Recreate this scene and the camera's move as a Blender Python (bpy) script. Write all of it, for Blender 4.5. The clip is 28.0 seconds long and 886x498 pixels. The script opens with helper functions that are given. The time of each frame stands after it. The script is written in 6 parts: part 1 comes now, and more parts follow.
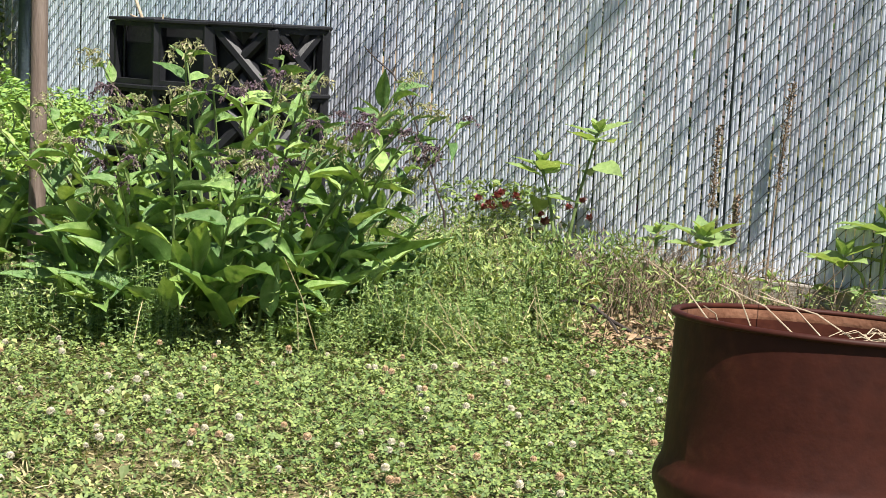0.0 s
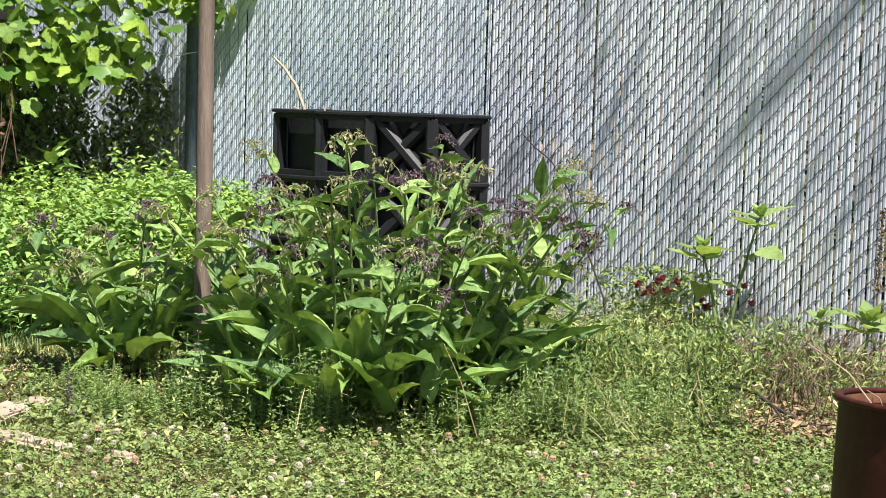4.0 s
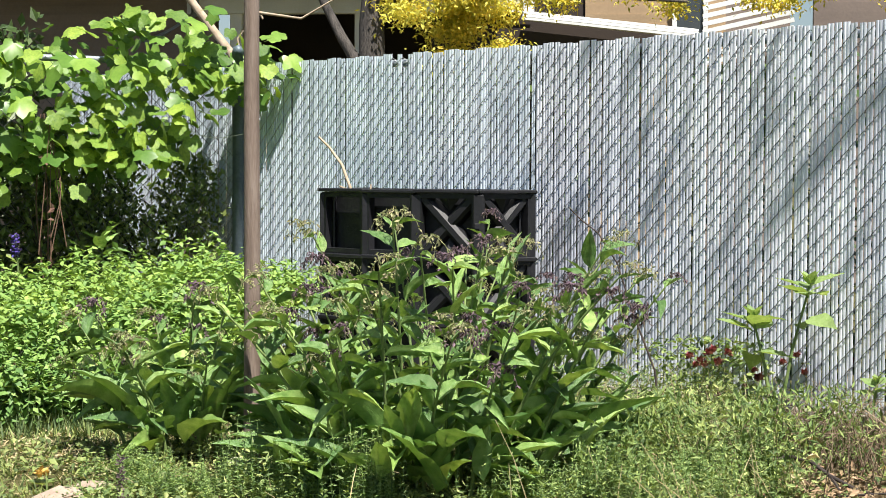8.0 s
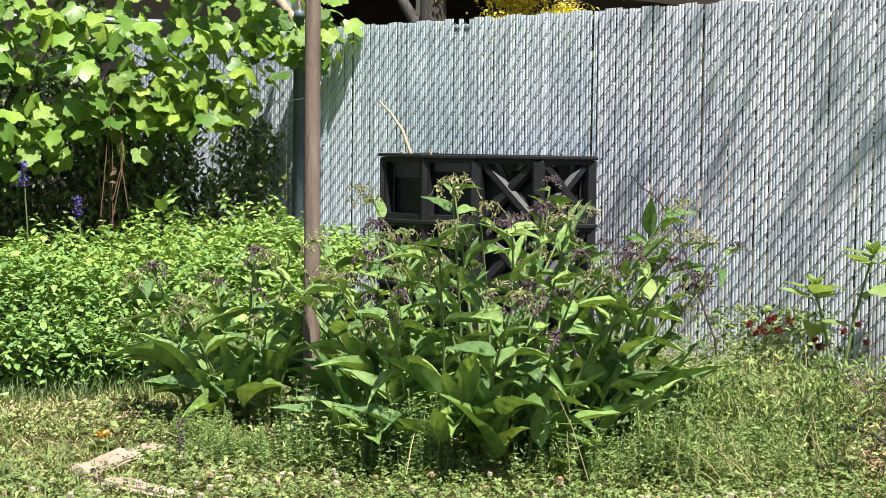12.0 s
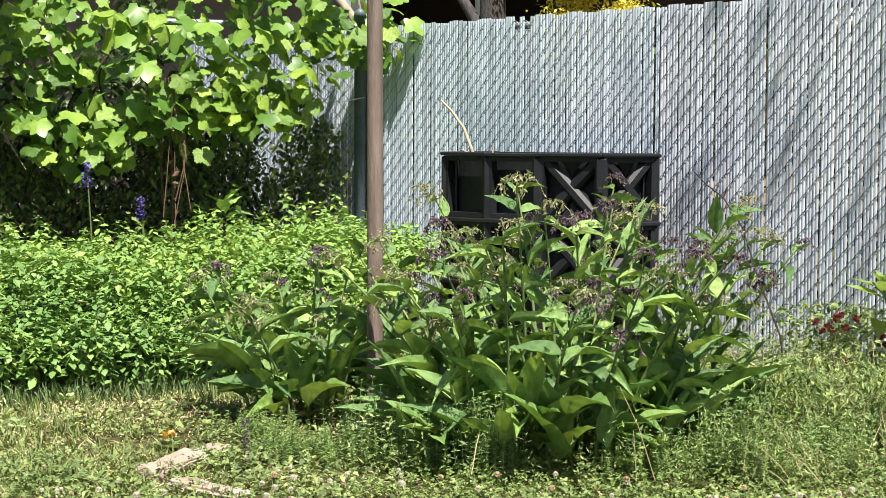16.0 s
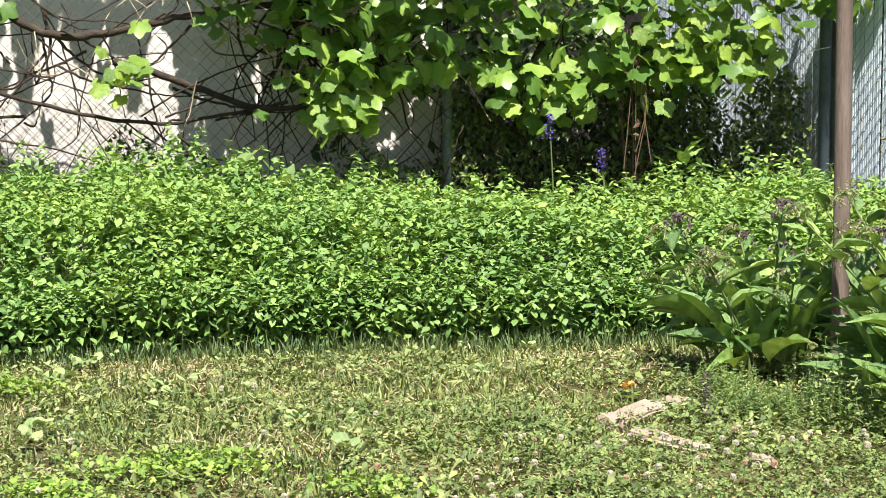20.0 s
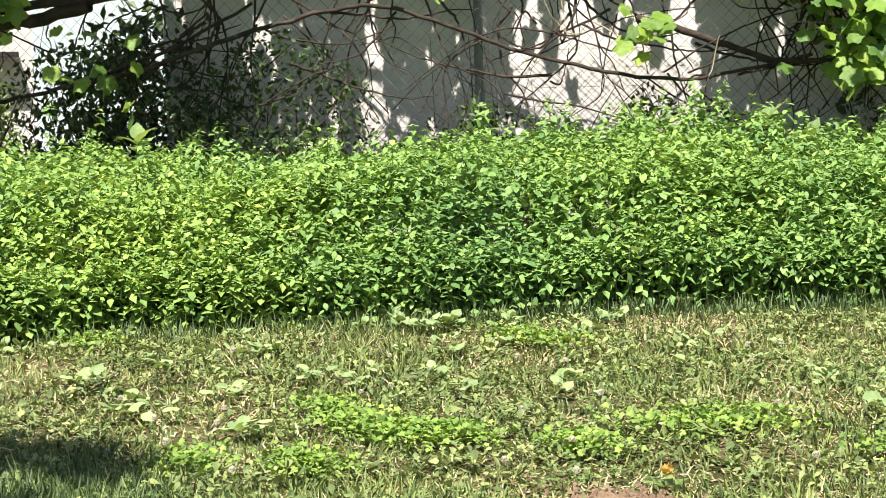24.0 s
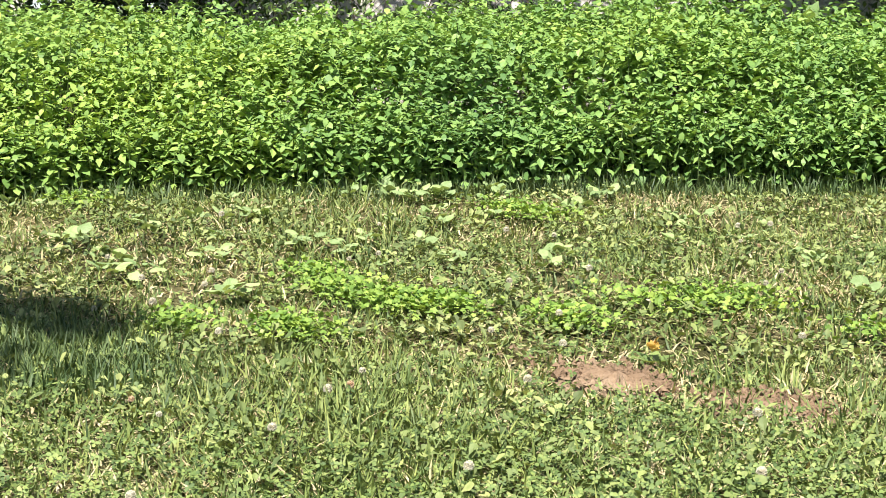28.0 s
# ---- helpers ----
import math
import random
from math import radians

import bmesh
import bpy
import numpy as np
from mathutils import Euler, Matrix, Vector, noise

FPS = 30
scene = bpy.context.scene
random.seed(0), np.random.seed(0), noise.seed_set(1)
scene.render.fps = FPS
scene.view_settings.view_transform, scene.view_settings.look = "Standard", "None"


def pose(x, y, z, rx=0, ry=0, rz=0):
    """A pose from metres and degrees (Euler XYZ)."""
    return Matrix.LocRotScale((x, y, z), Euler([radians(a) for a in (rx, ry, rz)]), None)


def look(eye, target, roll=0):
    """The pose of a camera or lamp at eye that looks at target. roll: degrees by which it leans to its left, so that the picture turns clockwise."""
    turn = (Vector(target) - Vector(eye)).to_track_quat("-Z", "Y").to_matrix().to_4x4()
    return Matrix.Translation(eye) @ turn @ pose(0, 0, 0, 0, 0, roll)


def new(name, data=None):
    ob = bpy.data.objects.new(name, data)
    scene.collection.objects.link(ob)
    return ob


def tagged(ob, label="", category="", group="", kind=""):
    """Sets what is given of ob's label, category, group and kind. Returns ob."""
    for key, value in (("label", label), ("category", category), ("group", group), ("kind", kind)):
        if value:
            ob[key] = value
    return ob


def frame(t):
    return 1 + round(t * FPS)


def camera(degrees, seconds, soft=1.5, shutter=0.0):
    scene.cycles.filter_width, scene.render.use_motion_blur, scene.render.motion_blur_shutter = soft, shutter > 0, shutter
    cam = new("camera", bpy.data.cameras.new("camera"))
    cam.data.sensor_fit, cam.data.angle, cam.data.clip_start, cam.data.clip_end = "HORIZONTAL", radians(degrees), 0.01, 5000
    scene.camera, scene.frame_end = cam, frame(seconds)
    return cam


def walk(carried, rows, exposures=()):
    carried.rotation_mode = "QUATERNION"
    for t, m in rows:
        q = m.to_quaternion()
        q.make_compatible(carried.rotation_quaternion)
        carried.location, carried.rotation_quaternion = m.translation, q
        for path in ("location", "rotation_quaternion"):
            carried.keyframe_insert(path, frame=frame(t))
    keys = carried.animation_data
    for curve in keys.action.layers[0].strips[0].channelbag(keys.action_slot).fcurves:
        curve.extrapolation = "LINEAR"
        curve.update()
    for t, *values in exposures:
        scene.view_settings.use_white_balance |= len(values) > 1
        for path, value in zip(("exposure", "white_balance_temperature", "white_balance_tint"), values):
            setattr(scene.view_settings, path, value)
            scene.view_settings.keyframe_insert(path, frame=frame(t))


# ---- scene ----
# ---------------------------------------------------------------- camera
cam = camera(28.1, 28.0, soft=0.55)
PATH = [
    (0, (0.035, -0.015, 1.144), (0.0353, 7.9181, 0.1121), 2.728),
    (0.5, (0.033, -0.023, 1.145), (-0.0334, 7.9155, 0.1531), 2.709),
    (1, (0.040, -0.025, 1.142), (-0.1649, 7.9149, 0.1858), 2.664),
    (1.5, (0.043, -0.022, 1.142), (-0.3268, 7.9174, 0.2323), 2.430),
    (2, (0.035, -0.022, 1.144), (-0.4873, 7.9159, 0.2927), 2.038),
    (2.5, (0.029, -0.022, 1.145), (-0.5888, 7.9145, 0.3542), 1.715),
    (3, (0.037, -0.025, 1.144), (-0.6386, 7.9119, 0.4043), 1.714),
    (3.5, (0.043, -0.028, 1.141), (-0.6673, 7.9096, 0.4443), 1.733),
    (5.5, (0.040, -0.025, 1.142), (-0.7709, 7.9126, 0.5679), 1.827),
    (6, (0.043, -0.027, 1.144), (-0.7691, 7.9151, 0.6266), 1.862),
    (6.5, (0.035, -0.011, 1.145), (-0.7824, 7.9359, 0.7150), 1.555),
    (7, (0.030, -0.014, 1.148), (-0.8109, 7.9337, 0.7949), 1.091),
    (7.5, (0.036, -0.018, 1.144), (-0.8425, 7.9277, 0.8406), 0.686),
    (8, (0.042, -0.016, 1.135), (-0.9256, 7.9190, 0.8133), 0.337),
    (8.5, (0.033, -0.010, 1.134), (-1.0846, 7.9019, 0.7469), -0.087),
    (9, (0.017, 0.005, 1.135), (-1.2433, 7.8916, 0.6802), -0.281),
    (9.5, (0.022, 0.004, 1.137), (-1.3216, 7.8743, 0.6332), -0.209),
    (10, (0.041, -0.012, 1.138), (-1.3211, 7.8531, 0.6055), 0.092),
    (10.5, (0.046, -0.018, 1.138), (-1.2810, 7.8527, 0.5983), 0.406),
    (11, (0.024, 0.006, 1.144), (-1.2559, 7.8857, 0.6206), 0.587),
    (11.5, (0.019, 0.011, 1.142), (-1.2251, 7.8982, 0.6418), 0.629),
    (12, (0.039, -0.006, 1.146), (-1.1915, 7.8834, 0.6571), 0.714),
    (12.5, (0.048, -0.014, 1.140), (-1.1799, 7.8762, 0.6588), 0.720),
    (14.5, (0.047, -0.011, 1.148), (-1.2162, 7.8734, 0.6553), 0.609),
    (15, (0.045, -0.010, 1.139), (-1.2275, 7.8725, 0.6417), 0.607),
    (15.5, (0.033, 0.006, 1.141), (-1.2988, 7.8785, 0.6427), 0.456),
    (16, (0.018, 0.017, 1.145), (-1.4752, 7.8603, 0.6475), 0.298),
    (16.5, (0.022, 0.013, 1.138), (-1.7729, 7.7932, 0.6403), 0.155),
    (17, (0.023, 0.003, 1.133), (-2.2835, 7.6460, 0.6197), -0.032),
    (17.5, (-0.013, 0.033, 1.143), (-2.8574, 7.4912, 0.6050), -0.305),
    (18, (-0.026, 0.047, 1.142), (-3.2841, 7.3312, 0.5672), -0.524),
    (18.5, (-0.014, 0.034, 1.142), (-3.4107, 7.2500, 0.5181), -0.473),
    (19, (-0.013, 0.056, 1.137), (-3.3837, 7.2796, 0.4656), -0.199),
    (19.5, (-0.004, 0.033, 1.135), (-3.3508, 7.2642, 0.4259), 0.002),
    (20, (-0.016, 0.038, 1.141), (-3.4412, 7.2322, 0.4237), 0.014),
    (20.5, (-0.032, 0.036, 1.144), (-3.6553, 7.1325, 0.4336), -0.201),
    (22.5, (-0.046, 0.027, 1.144), (-4.6438, 6.5298, 0.3856), -1.383),
    (23, (-0.051, 0.026, 1.140), (-4.9196, 6.3224, 0.3385), -1.477),
    (23.5, (-0.044, 0.018, 1.135), (-5.1482, 6.1196, 0.2846), -1.520),
    (24, (-0.051, 0.011, 1.137), (-5.3803, 5.9110, 0.2529), -1.500),
    (24.5, (-0.072, 0.007, 1.143), (-5.6019, 5.7173, 0.2441), -1.408),
    (25, (-0.094, 0.010, 1.146), (-5.8300, 5.5034, 0.1864), -1.227),
    (25.5, (-0.086, -0.003, 1.148), (-5.9768, 5.2996, 0.0607), -1.073),
    (26, (-0.091, -0.032, 1.131), (-6.0438, 5.1632, -0.1252), -0.838),
    (26.5, (-0.106, -0.022, 1.128), (-5.9931, 5.2047, -0.2964), -0.708),
    (27, (-0.102, 0.012, 1.123), (-5.8006, 5.4197, -0.3887), -0.463),
    (27.5, (-0.100, 0.028, 1.119), (-5.5304, 5.7081, -0.3823), 0.051),
    (28, (-0.076, 0.020, 1.115), (-5.3114, 5.8956, -0.3243), 0.539),
]
walk(cam, [(t, look(eye, target, roll)) for t, eye, target, roll in PATH])

# ---------------------------------------------------------------- light
SUN_AZ, SUN_EL = radians(30.5), radians(61.5)      # from behind the camera, to its right
SUN_DIR = Vector((math.sin(SUN_AZ) * math.cos(SUN_EL), -math.cos(SUN_AZ) * math.cos(SUN_EL), math.sin(SUN_EL)))
world = bpy.data.worlds.new("world")
scene.world = world
world.use_nodes = True
wn = world.node_tree
sky = wn.nodes.new("ShaderNodeTexSky")
sky.sky_type = "NISHITA"
sky.sun_disc = False
sky.sun_elevation = SUN_EL
sky.sun_rotation = math.atan2(SUN_DIR.x, SUN_DIR.y)
wn.links.new(sky.outputs[0], wn.nodes["Background"].inputs[0])
wn.nodes["Background"].inputs[1].default_value = 0.05
sun_data = bpy.data.lights.new("sun", "SUN")
sun_data.energy, sun_data.angle, sun_data.color = 5.0, radians(0.55), (1.0, 0.96, 0.88)
sun = new("sun", sun_data)
sun.matrix_world = look(SUN_DIR * 30, (0, 0, 0))
scene.view_settings.exposure = 1.01


# ---------------------------------------------------------------- materials
def material(name, colours, rough=0.7, scale=8.0, bump=0.3, metal=0.0, fine=60.0, spread=0.25, through_light=0.0, per="island", spec=0.4,
             stretch=(1, 1, 1), world_space=False):
    """A surface with two scales of variation between two or three colours, a bump, and a little change from piece to piece."""
    m = bpy.data.materials.new(name)
    m.use_nodes = True
    nt = m.node_tree
    n, l = nt.nodes, nt.links
    bsdf = n["Principled BSDF"]
    tc = n.new("ShaderNodeTexCoord")
    mp = n.new("ShaderNodeMapping")
    mp.inputs["Scale"].default_value = stretch
    if world_space:
        l.new(n.new("ShaderNodeNewGeometry").outputs["Position"], mp.inputs[0])
    else:
        l.new(tc.outputs["Object"], mp.inputs[0])
    big, small = n.new("ShaderNodeTexNoise"), n.new("ShaderNodeTexNoise")
    big.inputs["Scale"].default_value, big.inputs["Detail"].default_value = scale, 4
    small.inputs["Scale"].default_value, small.inputs["Detail"].default_value = fine, 3
    l.new(mp.outputs[0], big.inputs["Vector"])
    l.new(mp.outputs[0], small.inputs["Vector"])
    mixed = n.new("ShaderNodeMath")
    mixed.operation = "MULTIPLY_ADD"
    l.new(small.outputs[0], mixed.inputs[0])
    mixed.inputs[1].default_value = 0.4
    l.new(big.outputs[0], mixed.inputs[2])
    ramp = n.new("ShaderNodeValToRGB")
    l.new(mixed.outputs[0], ramp.inputs[0])
    el = ramp.color_ramp.elements
    el[0].position, el[1].position = 0.48, 0.92
    el[0].color, el[1].color = (*colours[0], 1), (*colours[-1], 1)
    for k, c in enumerate(colours[1:-1]):
        e = el.new(0.48 + 0.44 * (k + 1) / (len(colours) - 1))
        e.color = (*c, 1)
    if per == "island":
        rnd = n.new("ShaderNodeNewGeometry").outputs["Random Per Island"]
    else:
        rnd = n.new("ShaderNodeObjectInfo").outputs["Random"]
    hsv = n.new("ShaderNodeHueSaturation")
    vary = n.new("ShaderNodeMapRange")
    vary.inputs[3].default_value, vary.inputs[4].default_value = 1 - spread, 1 + spread
    l.new(rnd, vary.inputs[0])
    l.new(vary.outputs[0], hsv.inputs["Value"])
    hue = n.new("ShaderNodeMapRange")
    hue.inputs[3].default_value, hue.inputs[4].default_value = 0.5 + spread * 0.05, 0.5 - spread * 0.05
    l.new(rnd, hue.inputs[0])
    l.new(hue.outputs[0], hsv.inputs["Hue"])
    l.new(ramp.outputs[0], hsv.inputs["Color"])
    l.new(hsv.outputs[0], bsdf.inputs["Base Color"])
    bsdf.inputs["Roughness"].default_value, bsdf.inputs["Metallic"].default_value = rough, metal
    bsdf.inputs["Specular IOR Level"].default_value = spec
    if bump:
        b = n.new("ShaderNodeBump")
        b.inputs["Strength"].default_value, b.inputs["Distance"].default_value = bump, 0.01
        l.new(small.outputs[0], b.inputs["Height"])
        l.new(b.outputs[0], bsdf.inputs["Normal"])
    if through_light:
        tr = n.new("ShaderNodeBsdfTranslucent")
        warm = n.new("ShaderNodeMix")
        warm.data_type, warm.blend_type = "RGBA", "MULTIPLY"
        warm.inputs["Factor"].default_value = 1.0
        l.new(hsv.outputs[0], warm.inputs["A"])
        warm.inputs["B"].default_value = (1.3, 1.2, 0.6, 1)
        l.new(warm.outputs["Result"], tr.inputs["Color"])
        mx = n.new("ShaderNodeMixShader")
        mx.inputs[0].default_value = through_light
        l.new(bsdf.outputs[0], mx.inputs[1])
        l.new(tr.outputs[0], mx.inputs[2])
        l.new(mx.outputs[0], n["Material Output"].inputs["Surface"])
    return m


M_SOIL = material("soil", [(0.16, 0.10, 0.06), (0.24, 0.16, 0.10), (0.33, 0.24, 0.16)], 0.95, 3, 0.8, fine=90, spread=0)
M_GROUND = material("lawn_ground", [(0.04, 0.04, 0.016), (0.085, 0.08, 0.034), (0.16, 0.13, 0.07)], 1.0, 2.2, 0.8, fine=70, spread=0, spec=0.05)
M_GRASS = material("grass_blades", [(0.105, 0.16, 0.038), (0.235, 0.285, 0.09)], 0.6, 3, 0, spread=0.5, through_light=0.15)
M_BLUE_GRASS = material("blue_green_grass", [(0.07, 0.12, 0.04), (0.15, 0.21, 0.08)], 0.55, 3, 0, spread=0.4, through_light=0.25)
M_STRAW = material("dry_grass", [(0.42, 0.34, 0.18), (0.6, 0.52, 0.32)], 0.8, 5, 0, spread=0.3, through_light=0.15)
M_CLOVER = material("clover_leaf", [(0.10, 0.16, 0.038), (0.215, 0.285, 0.09)], 0.6, 4, 0, spread=0.5, through_light=0.12)
M_CLOVER_HEAD = material("clover_head", [(0.46, 0.42, 0.30), (0.64, 0.59, 0.46)], 0.85, 60, 0.4, spread=0.18)
M_CLOVER_OLD = material("faded_clover_head", [(0.4, 0.27, 0.15), (0.56, 0.4, 0.26)], 0.85, 60, 0.4, spread=0.2)
M_MINT = material("mint_leaf", [(0.155, 0.28, 0.09), (0.21, 0.345, 0.092), (0.275, 0.40, 0.088)], 0.5, 0.7, 0, spread=0.36, through_light=0.22, spec=0.3)
M_MINT_STEM = material("mint_stem", [(0.1, 0.16, 0.05), (0.16, 0.2, 0.08)], 0.7, 5, 0, spread=0.2)
M_COMFREY = material("comfrey_leaf", [(0.095, 0.19, 0.04), (0.165, 0.295, 0.068), (0.26, 0.385, 0.125)], 0.42, 7, 0.5, fine=90, spread=0.5, through_light=0.18, per="object", spec=0.8)
M_COMFREY_STEM = material("comfrey_stem", [(0.13, 0.19, 0.06), (0.2, 0.26, 0.09)], 0.65, 20, 0.3, spread=0.15, per="object")
M_MAUVE = material("withered_bells", [(0.075, 0.045, 0.07), (0.15, 0.10, 0.125), (0.22, 0.17, 0.14)], 0.8, 40, 0.3, spread=0.5, through_light=0.2)
M_WEED = material("fine_weed", [(0.105, 0.175, 0.048), (0.19, 0.27, 0.085), (0.30, 0.35, 0.14)], 0.6, 2.2, 0, spread=0.6, through_light=0.26)
M_CLEAVER = material("whorled_weed", [(0.18, 0.29, 0.10), (0.28, 0.39, 0.14)], 0.6, 3, 0, spread=0.45, through_light=0.3)
M_PALE_LEAF = material("pale_leaf", [(0.25, 0.36, 0.13), (0.40, 0.49, 0.23)], 0.6, 14, 0.3, spread=0.25, through_light=0.25)
M_LAWN_WEED = material("small_lawn_weed", [(0.14, 0.195, 0.06), (0.21, 0.265, 0.095), (0.32, 0.36, 0.15)], 0.6, 2.0, 0, spread=0.5, through_light=0.2, spec=0.25)
M_LIME = material("lime_groundcover", [(0.175, 0.30, 0.05), (0.285, 0.41, 0.085)], 0.6, 8, 0, spread=0.35, through_light=0.28)
M_VINE_LEAF = material("grape_leaf", [(0.13, 0.25, 0.04), (0.27, 0.40, 0.07)], 0.4, 8, 0.3, spread=0.5, through_light=0.36, per="object", spec=0.5)
M_VINE_MASS = material("grape_foliage", [(0.13, 0.25, 0.04), (0.23, 0.37, 0.07)], 0.4, 8, 0, spread=0.38, through_light=0.3, spec=0.5)
M_VINE_WOOD = material("vine_wood", [(0.022, 0.016, 0.012), (0.072, 0.05, 0.037)], 0.9, 12, 0.9, fine=40, spread=0.25)
# dark leaf green; on the fence undergrowth and dark shrubs it includes their shade
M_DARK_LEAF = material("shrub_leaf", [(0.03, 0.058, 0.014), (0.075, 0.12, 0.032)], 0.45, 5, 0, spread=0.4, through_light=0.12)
M_SHRUB = material("mixed_shrub_leaf", [(0.085, 0.135, 0.034), (0.20, 0.27, 0.08)], 0.5, 5, 0, spread=0.55, through_light=0.2)
M_THATCH = material("lawn_thatch", [(0.17, 0.155, 0.07), (0.42, 0.37, 0.2)], 0.95, 3, 0, spread=0.5, spec=0.1)
M_GOLD_LEAF = material("golden_needles", [(0.48, 0.46, 0.055), (0.74, 0.64, 0.12)], 0.6, 3, 0, spread=0.4, through_light=0.3)
M_SUNFLOWER = material("sunflower_leaf", [(0.21, 0.32, 0.1), (0.31, 0.42, 0.17)], 0.55, 9, 0.3, spread=0.15, through_light=0.38, per="object")
M_ROSE = material("rose_petal", [(0.11, 0.02, 0.024), (0.25, 0.06, 0.06), (0.42, 0.21, 0.18)], 0.65, 30, 0.3, spread=0.5, through_light=0.2)
M_BLUE = material("larkspur_petal", [(0.07, 0.05, 0.30), (0.16, 0.11, 0.46)], 0.6, 20, 0, spread=0.3, through_light=0.2)
M_YELLOW = material("yellow_petal", [(0.42, 0.26, 0.05), (0.7, 0.5, 0.16)], 0.6, 20, 0, spread=0.2, through_light=0.2)
M_DEAD = material("dead_stalk", [(0.12, 0.085, 0.055), (0.26, 0.19, 0.13)], 0.9, 20, 0.5, spread=0.3)
M_DARK_TWIG = material("dark_twig", [(0.025, 0.018, 0.016), (0.06, 0.045, 0.04)], 0.85, 20, 0.4, spread=0.1)
M_RED_STEM = material("dry_red_stem", [(0.08, 0.045, 0.03), (0.17, 0.10, 0.065)], 0.85, 20, 0.5, spread=0.35)
M_LITTER = material("dead_leaves", [(0.17, 0.11, 0.06), (0.38, 0.27, 0.16)], 0.9, 10, 0.3, spread=0.4)
M_PALE_TWIG = material("bare_twig", [(0.34, 0.26, 0.18), (0.5, 0.41, 0.3)], 0.85, 20, 0.3, spread=0.15)
M_SLAT = material("fence_slat", [(0.44, 0.465, 0.555), (0.68, 0.705, 0.79), (0.82, 0.84, 0.90)], 0.32, 1.5, 0.12, fine=14, spread=0.12, per="object", spec=0.5, world_space=True)
M_SLAT_GREEN = material("aged_fence_slat", [(0.48, 0.55, 0.65), (0.62, 0.69, 0.78), (0.74, 0.80, 0.87)], 0.38, 1.3, 0.12, fine=14, spread=0.12, per="object", spec=0.5, world_space=True)
M_WIRE = material("galvanised_wire", [(0.08, 0.085, 0.095), (0.2, 0.205, 0.215)], 0.5, 30, 0.2, metal=0.55, spread=0.1)
# lighter copy of the wire grey, stands in for sun glints on the wires
M_WIRE_OPEN = material("glint_pale_wire", [(0.2, 0.21, 0.2), (0.34, 0.35, 0.34)], 0.5, 30, 0.2, metal=0.35, spread=0.1)
M_GALV = material("galvanised_post", [(0.22, 0.25, 0.28), (0.36, 0.39, 0.42)], 0.5, 9, 0.25, metal=0.5, spread=0.05)
# dark blue-grey tone carries the shade that falls on the corner post
M_POST_DARK = material("shade_dark_post", [(0.08, 0.11, 0.13), (0.15, 0.19, 0.22)], 0.5, 6, 0.3, metal=0.2, spread=0)
M_POLE = material("weathered_pole", [(0.12, 0.085, 0.068), (0.19, 0.14, 0.115), (0.25, 0.195, 0.165)], 0.85, 3, 0.4, fine=26, spread=0, stretch=(12, 12, 1.0))
M_RUST = material("rusty_steel", [(0.027, 0.0062, 0.0036), (0.043, 0.0098, 0.0054), (0.085, 0.024, 0.012)], 0.58, 1.6, 0.10, metal=0.0, fine=40, spread=0, spec=0.2)
# orange rust with the sunlit band of the inner lip put into its colour
M_RUST_RIM = material("sunlit_orange_rust", [(0.12, 0.045, 0.025), (0.2, 0.085, 0.046), (0.3, 0.145, 0.088)], 0.8, 14, 0.25, fine=90, spread=0)
M_BLACK = material("black_plastic", [(0.010, 0.010, 0.012), (0.022, 0.022, 0.026)], 0.5, 6, 0.12, fine=60, spread=0.1, per="object", spec=0.3)
M_STONE = material("pale_concrete", [(0.29, 0.215, 0.165), (0.45, 0.355, 0.28)], 0.9, 9, 0.6, fine=80, spread=0.08, per="object")
M_TIMBER = material("sill_board", [(0.25, 0.22, 0.19), (0.42, 0.39, 0.35)], 0.85, 6, 0.6, fine=50, spread=0.1, stretch=(1, 1, 8))
M_WHITE = material("white_siding", [(0.72, 0.65, 0.61), (0.82, 0.755, 0.71)], 0.6, 1.2, 0.15, fine=30, spread=0.03, per="object")
M_BLUEWHITE = material("cool_white_siding", [(0.55, 0.66, 0.68), (0.66, 0.76, 0.78)], 0.6, 1.2, 0.15, fine=30, spread=0.03, per="object")
M_TAN = material("tan_siding", [(0.36, 0.25, 0.15), (0.45, 0.32, 0.2)], 0.65, 1.2, 0.15, fine=30, spread=0.06, per="object")
M_TAUPE = material("taupe_siding", [(0.17, 0.135, 0.12), (0.23, 0.18, 0.155)], 0.65, 1.2, 0.15, fine=30, spread=0.06, per="object")
M_TRIM = material("painted_trim", [(0.62, 0.62, 0.6), (0.72, 0.72, 0.7)], 0.5, 3, 0.1, spread=0.03, per="object")
# near-black: shade painted into the house recesses, and the far house's dark beam
M_DARK = material("shade_and_beam_dark", [(0.02, 0.014, 0.012), (0.04, 0.028, 0.022)], 0.8, 2, 0.1, spread=0)
M_ROOF = material("grey_shingle", [(0.10, 0.10, 0.105), (0.2, 0.2, 0.2)], 0.9, 12, 0.6, spread=0.1)
M_BARK = material("grey_bark", [(0.03, 0.027, 0.025), (0.115, 0.10, 0.09)], 0.92, 4, 1.0, fine=30, spread=0.05, stretch=(5, 5, 1))
M_BROWNWOOD = material("brown_bench_wood", [(0.15, 0.09, 0.065), (0.28, 0.18, 0.13)], 0.75, 6, 0.4, spread=0.2, per="object")
M_GLASS = material("window_glass", [(0.03, 0.035, 0.04), (0.05, 0.055, 0.06)], 0.06, 2, 0, spread=0, spec=0.8)


# ---------------------------------------------------------------- mesh helpers
rng = np.random.default_rng(7)


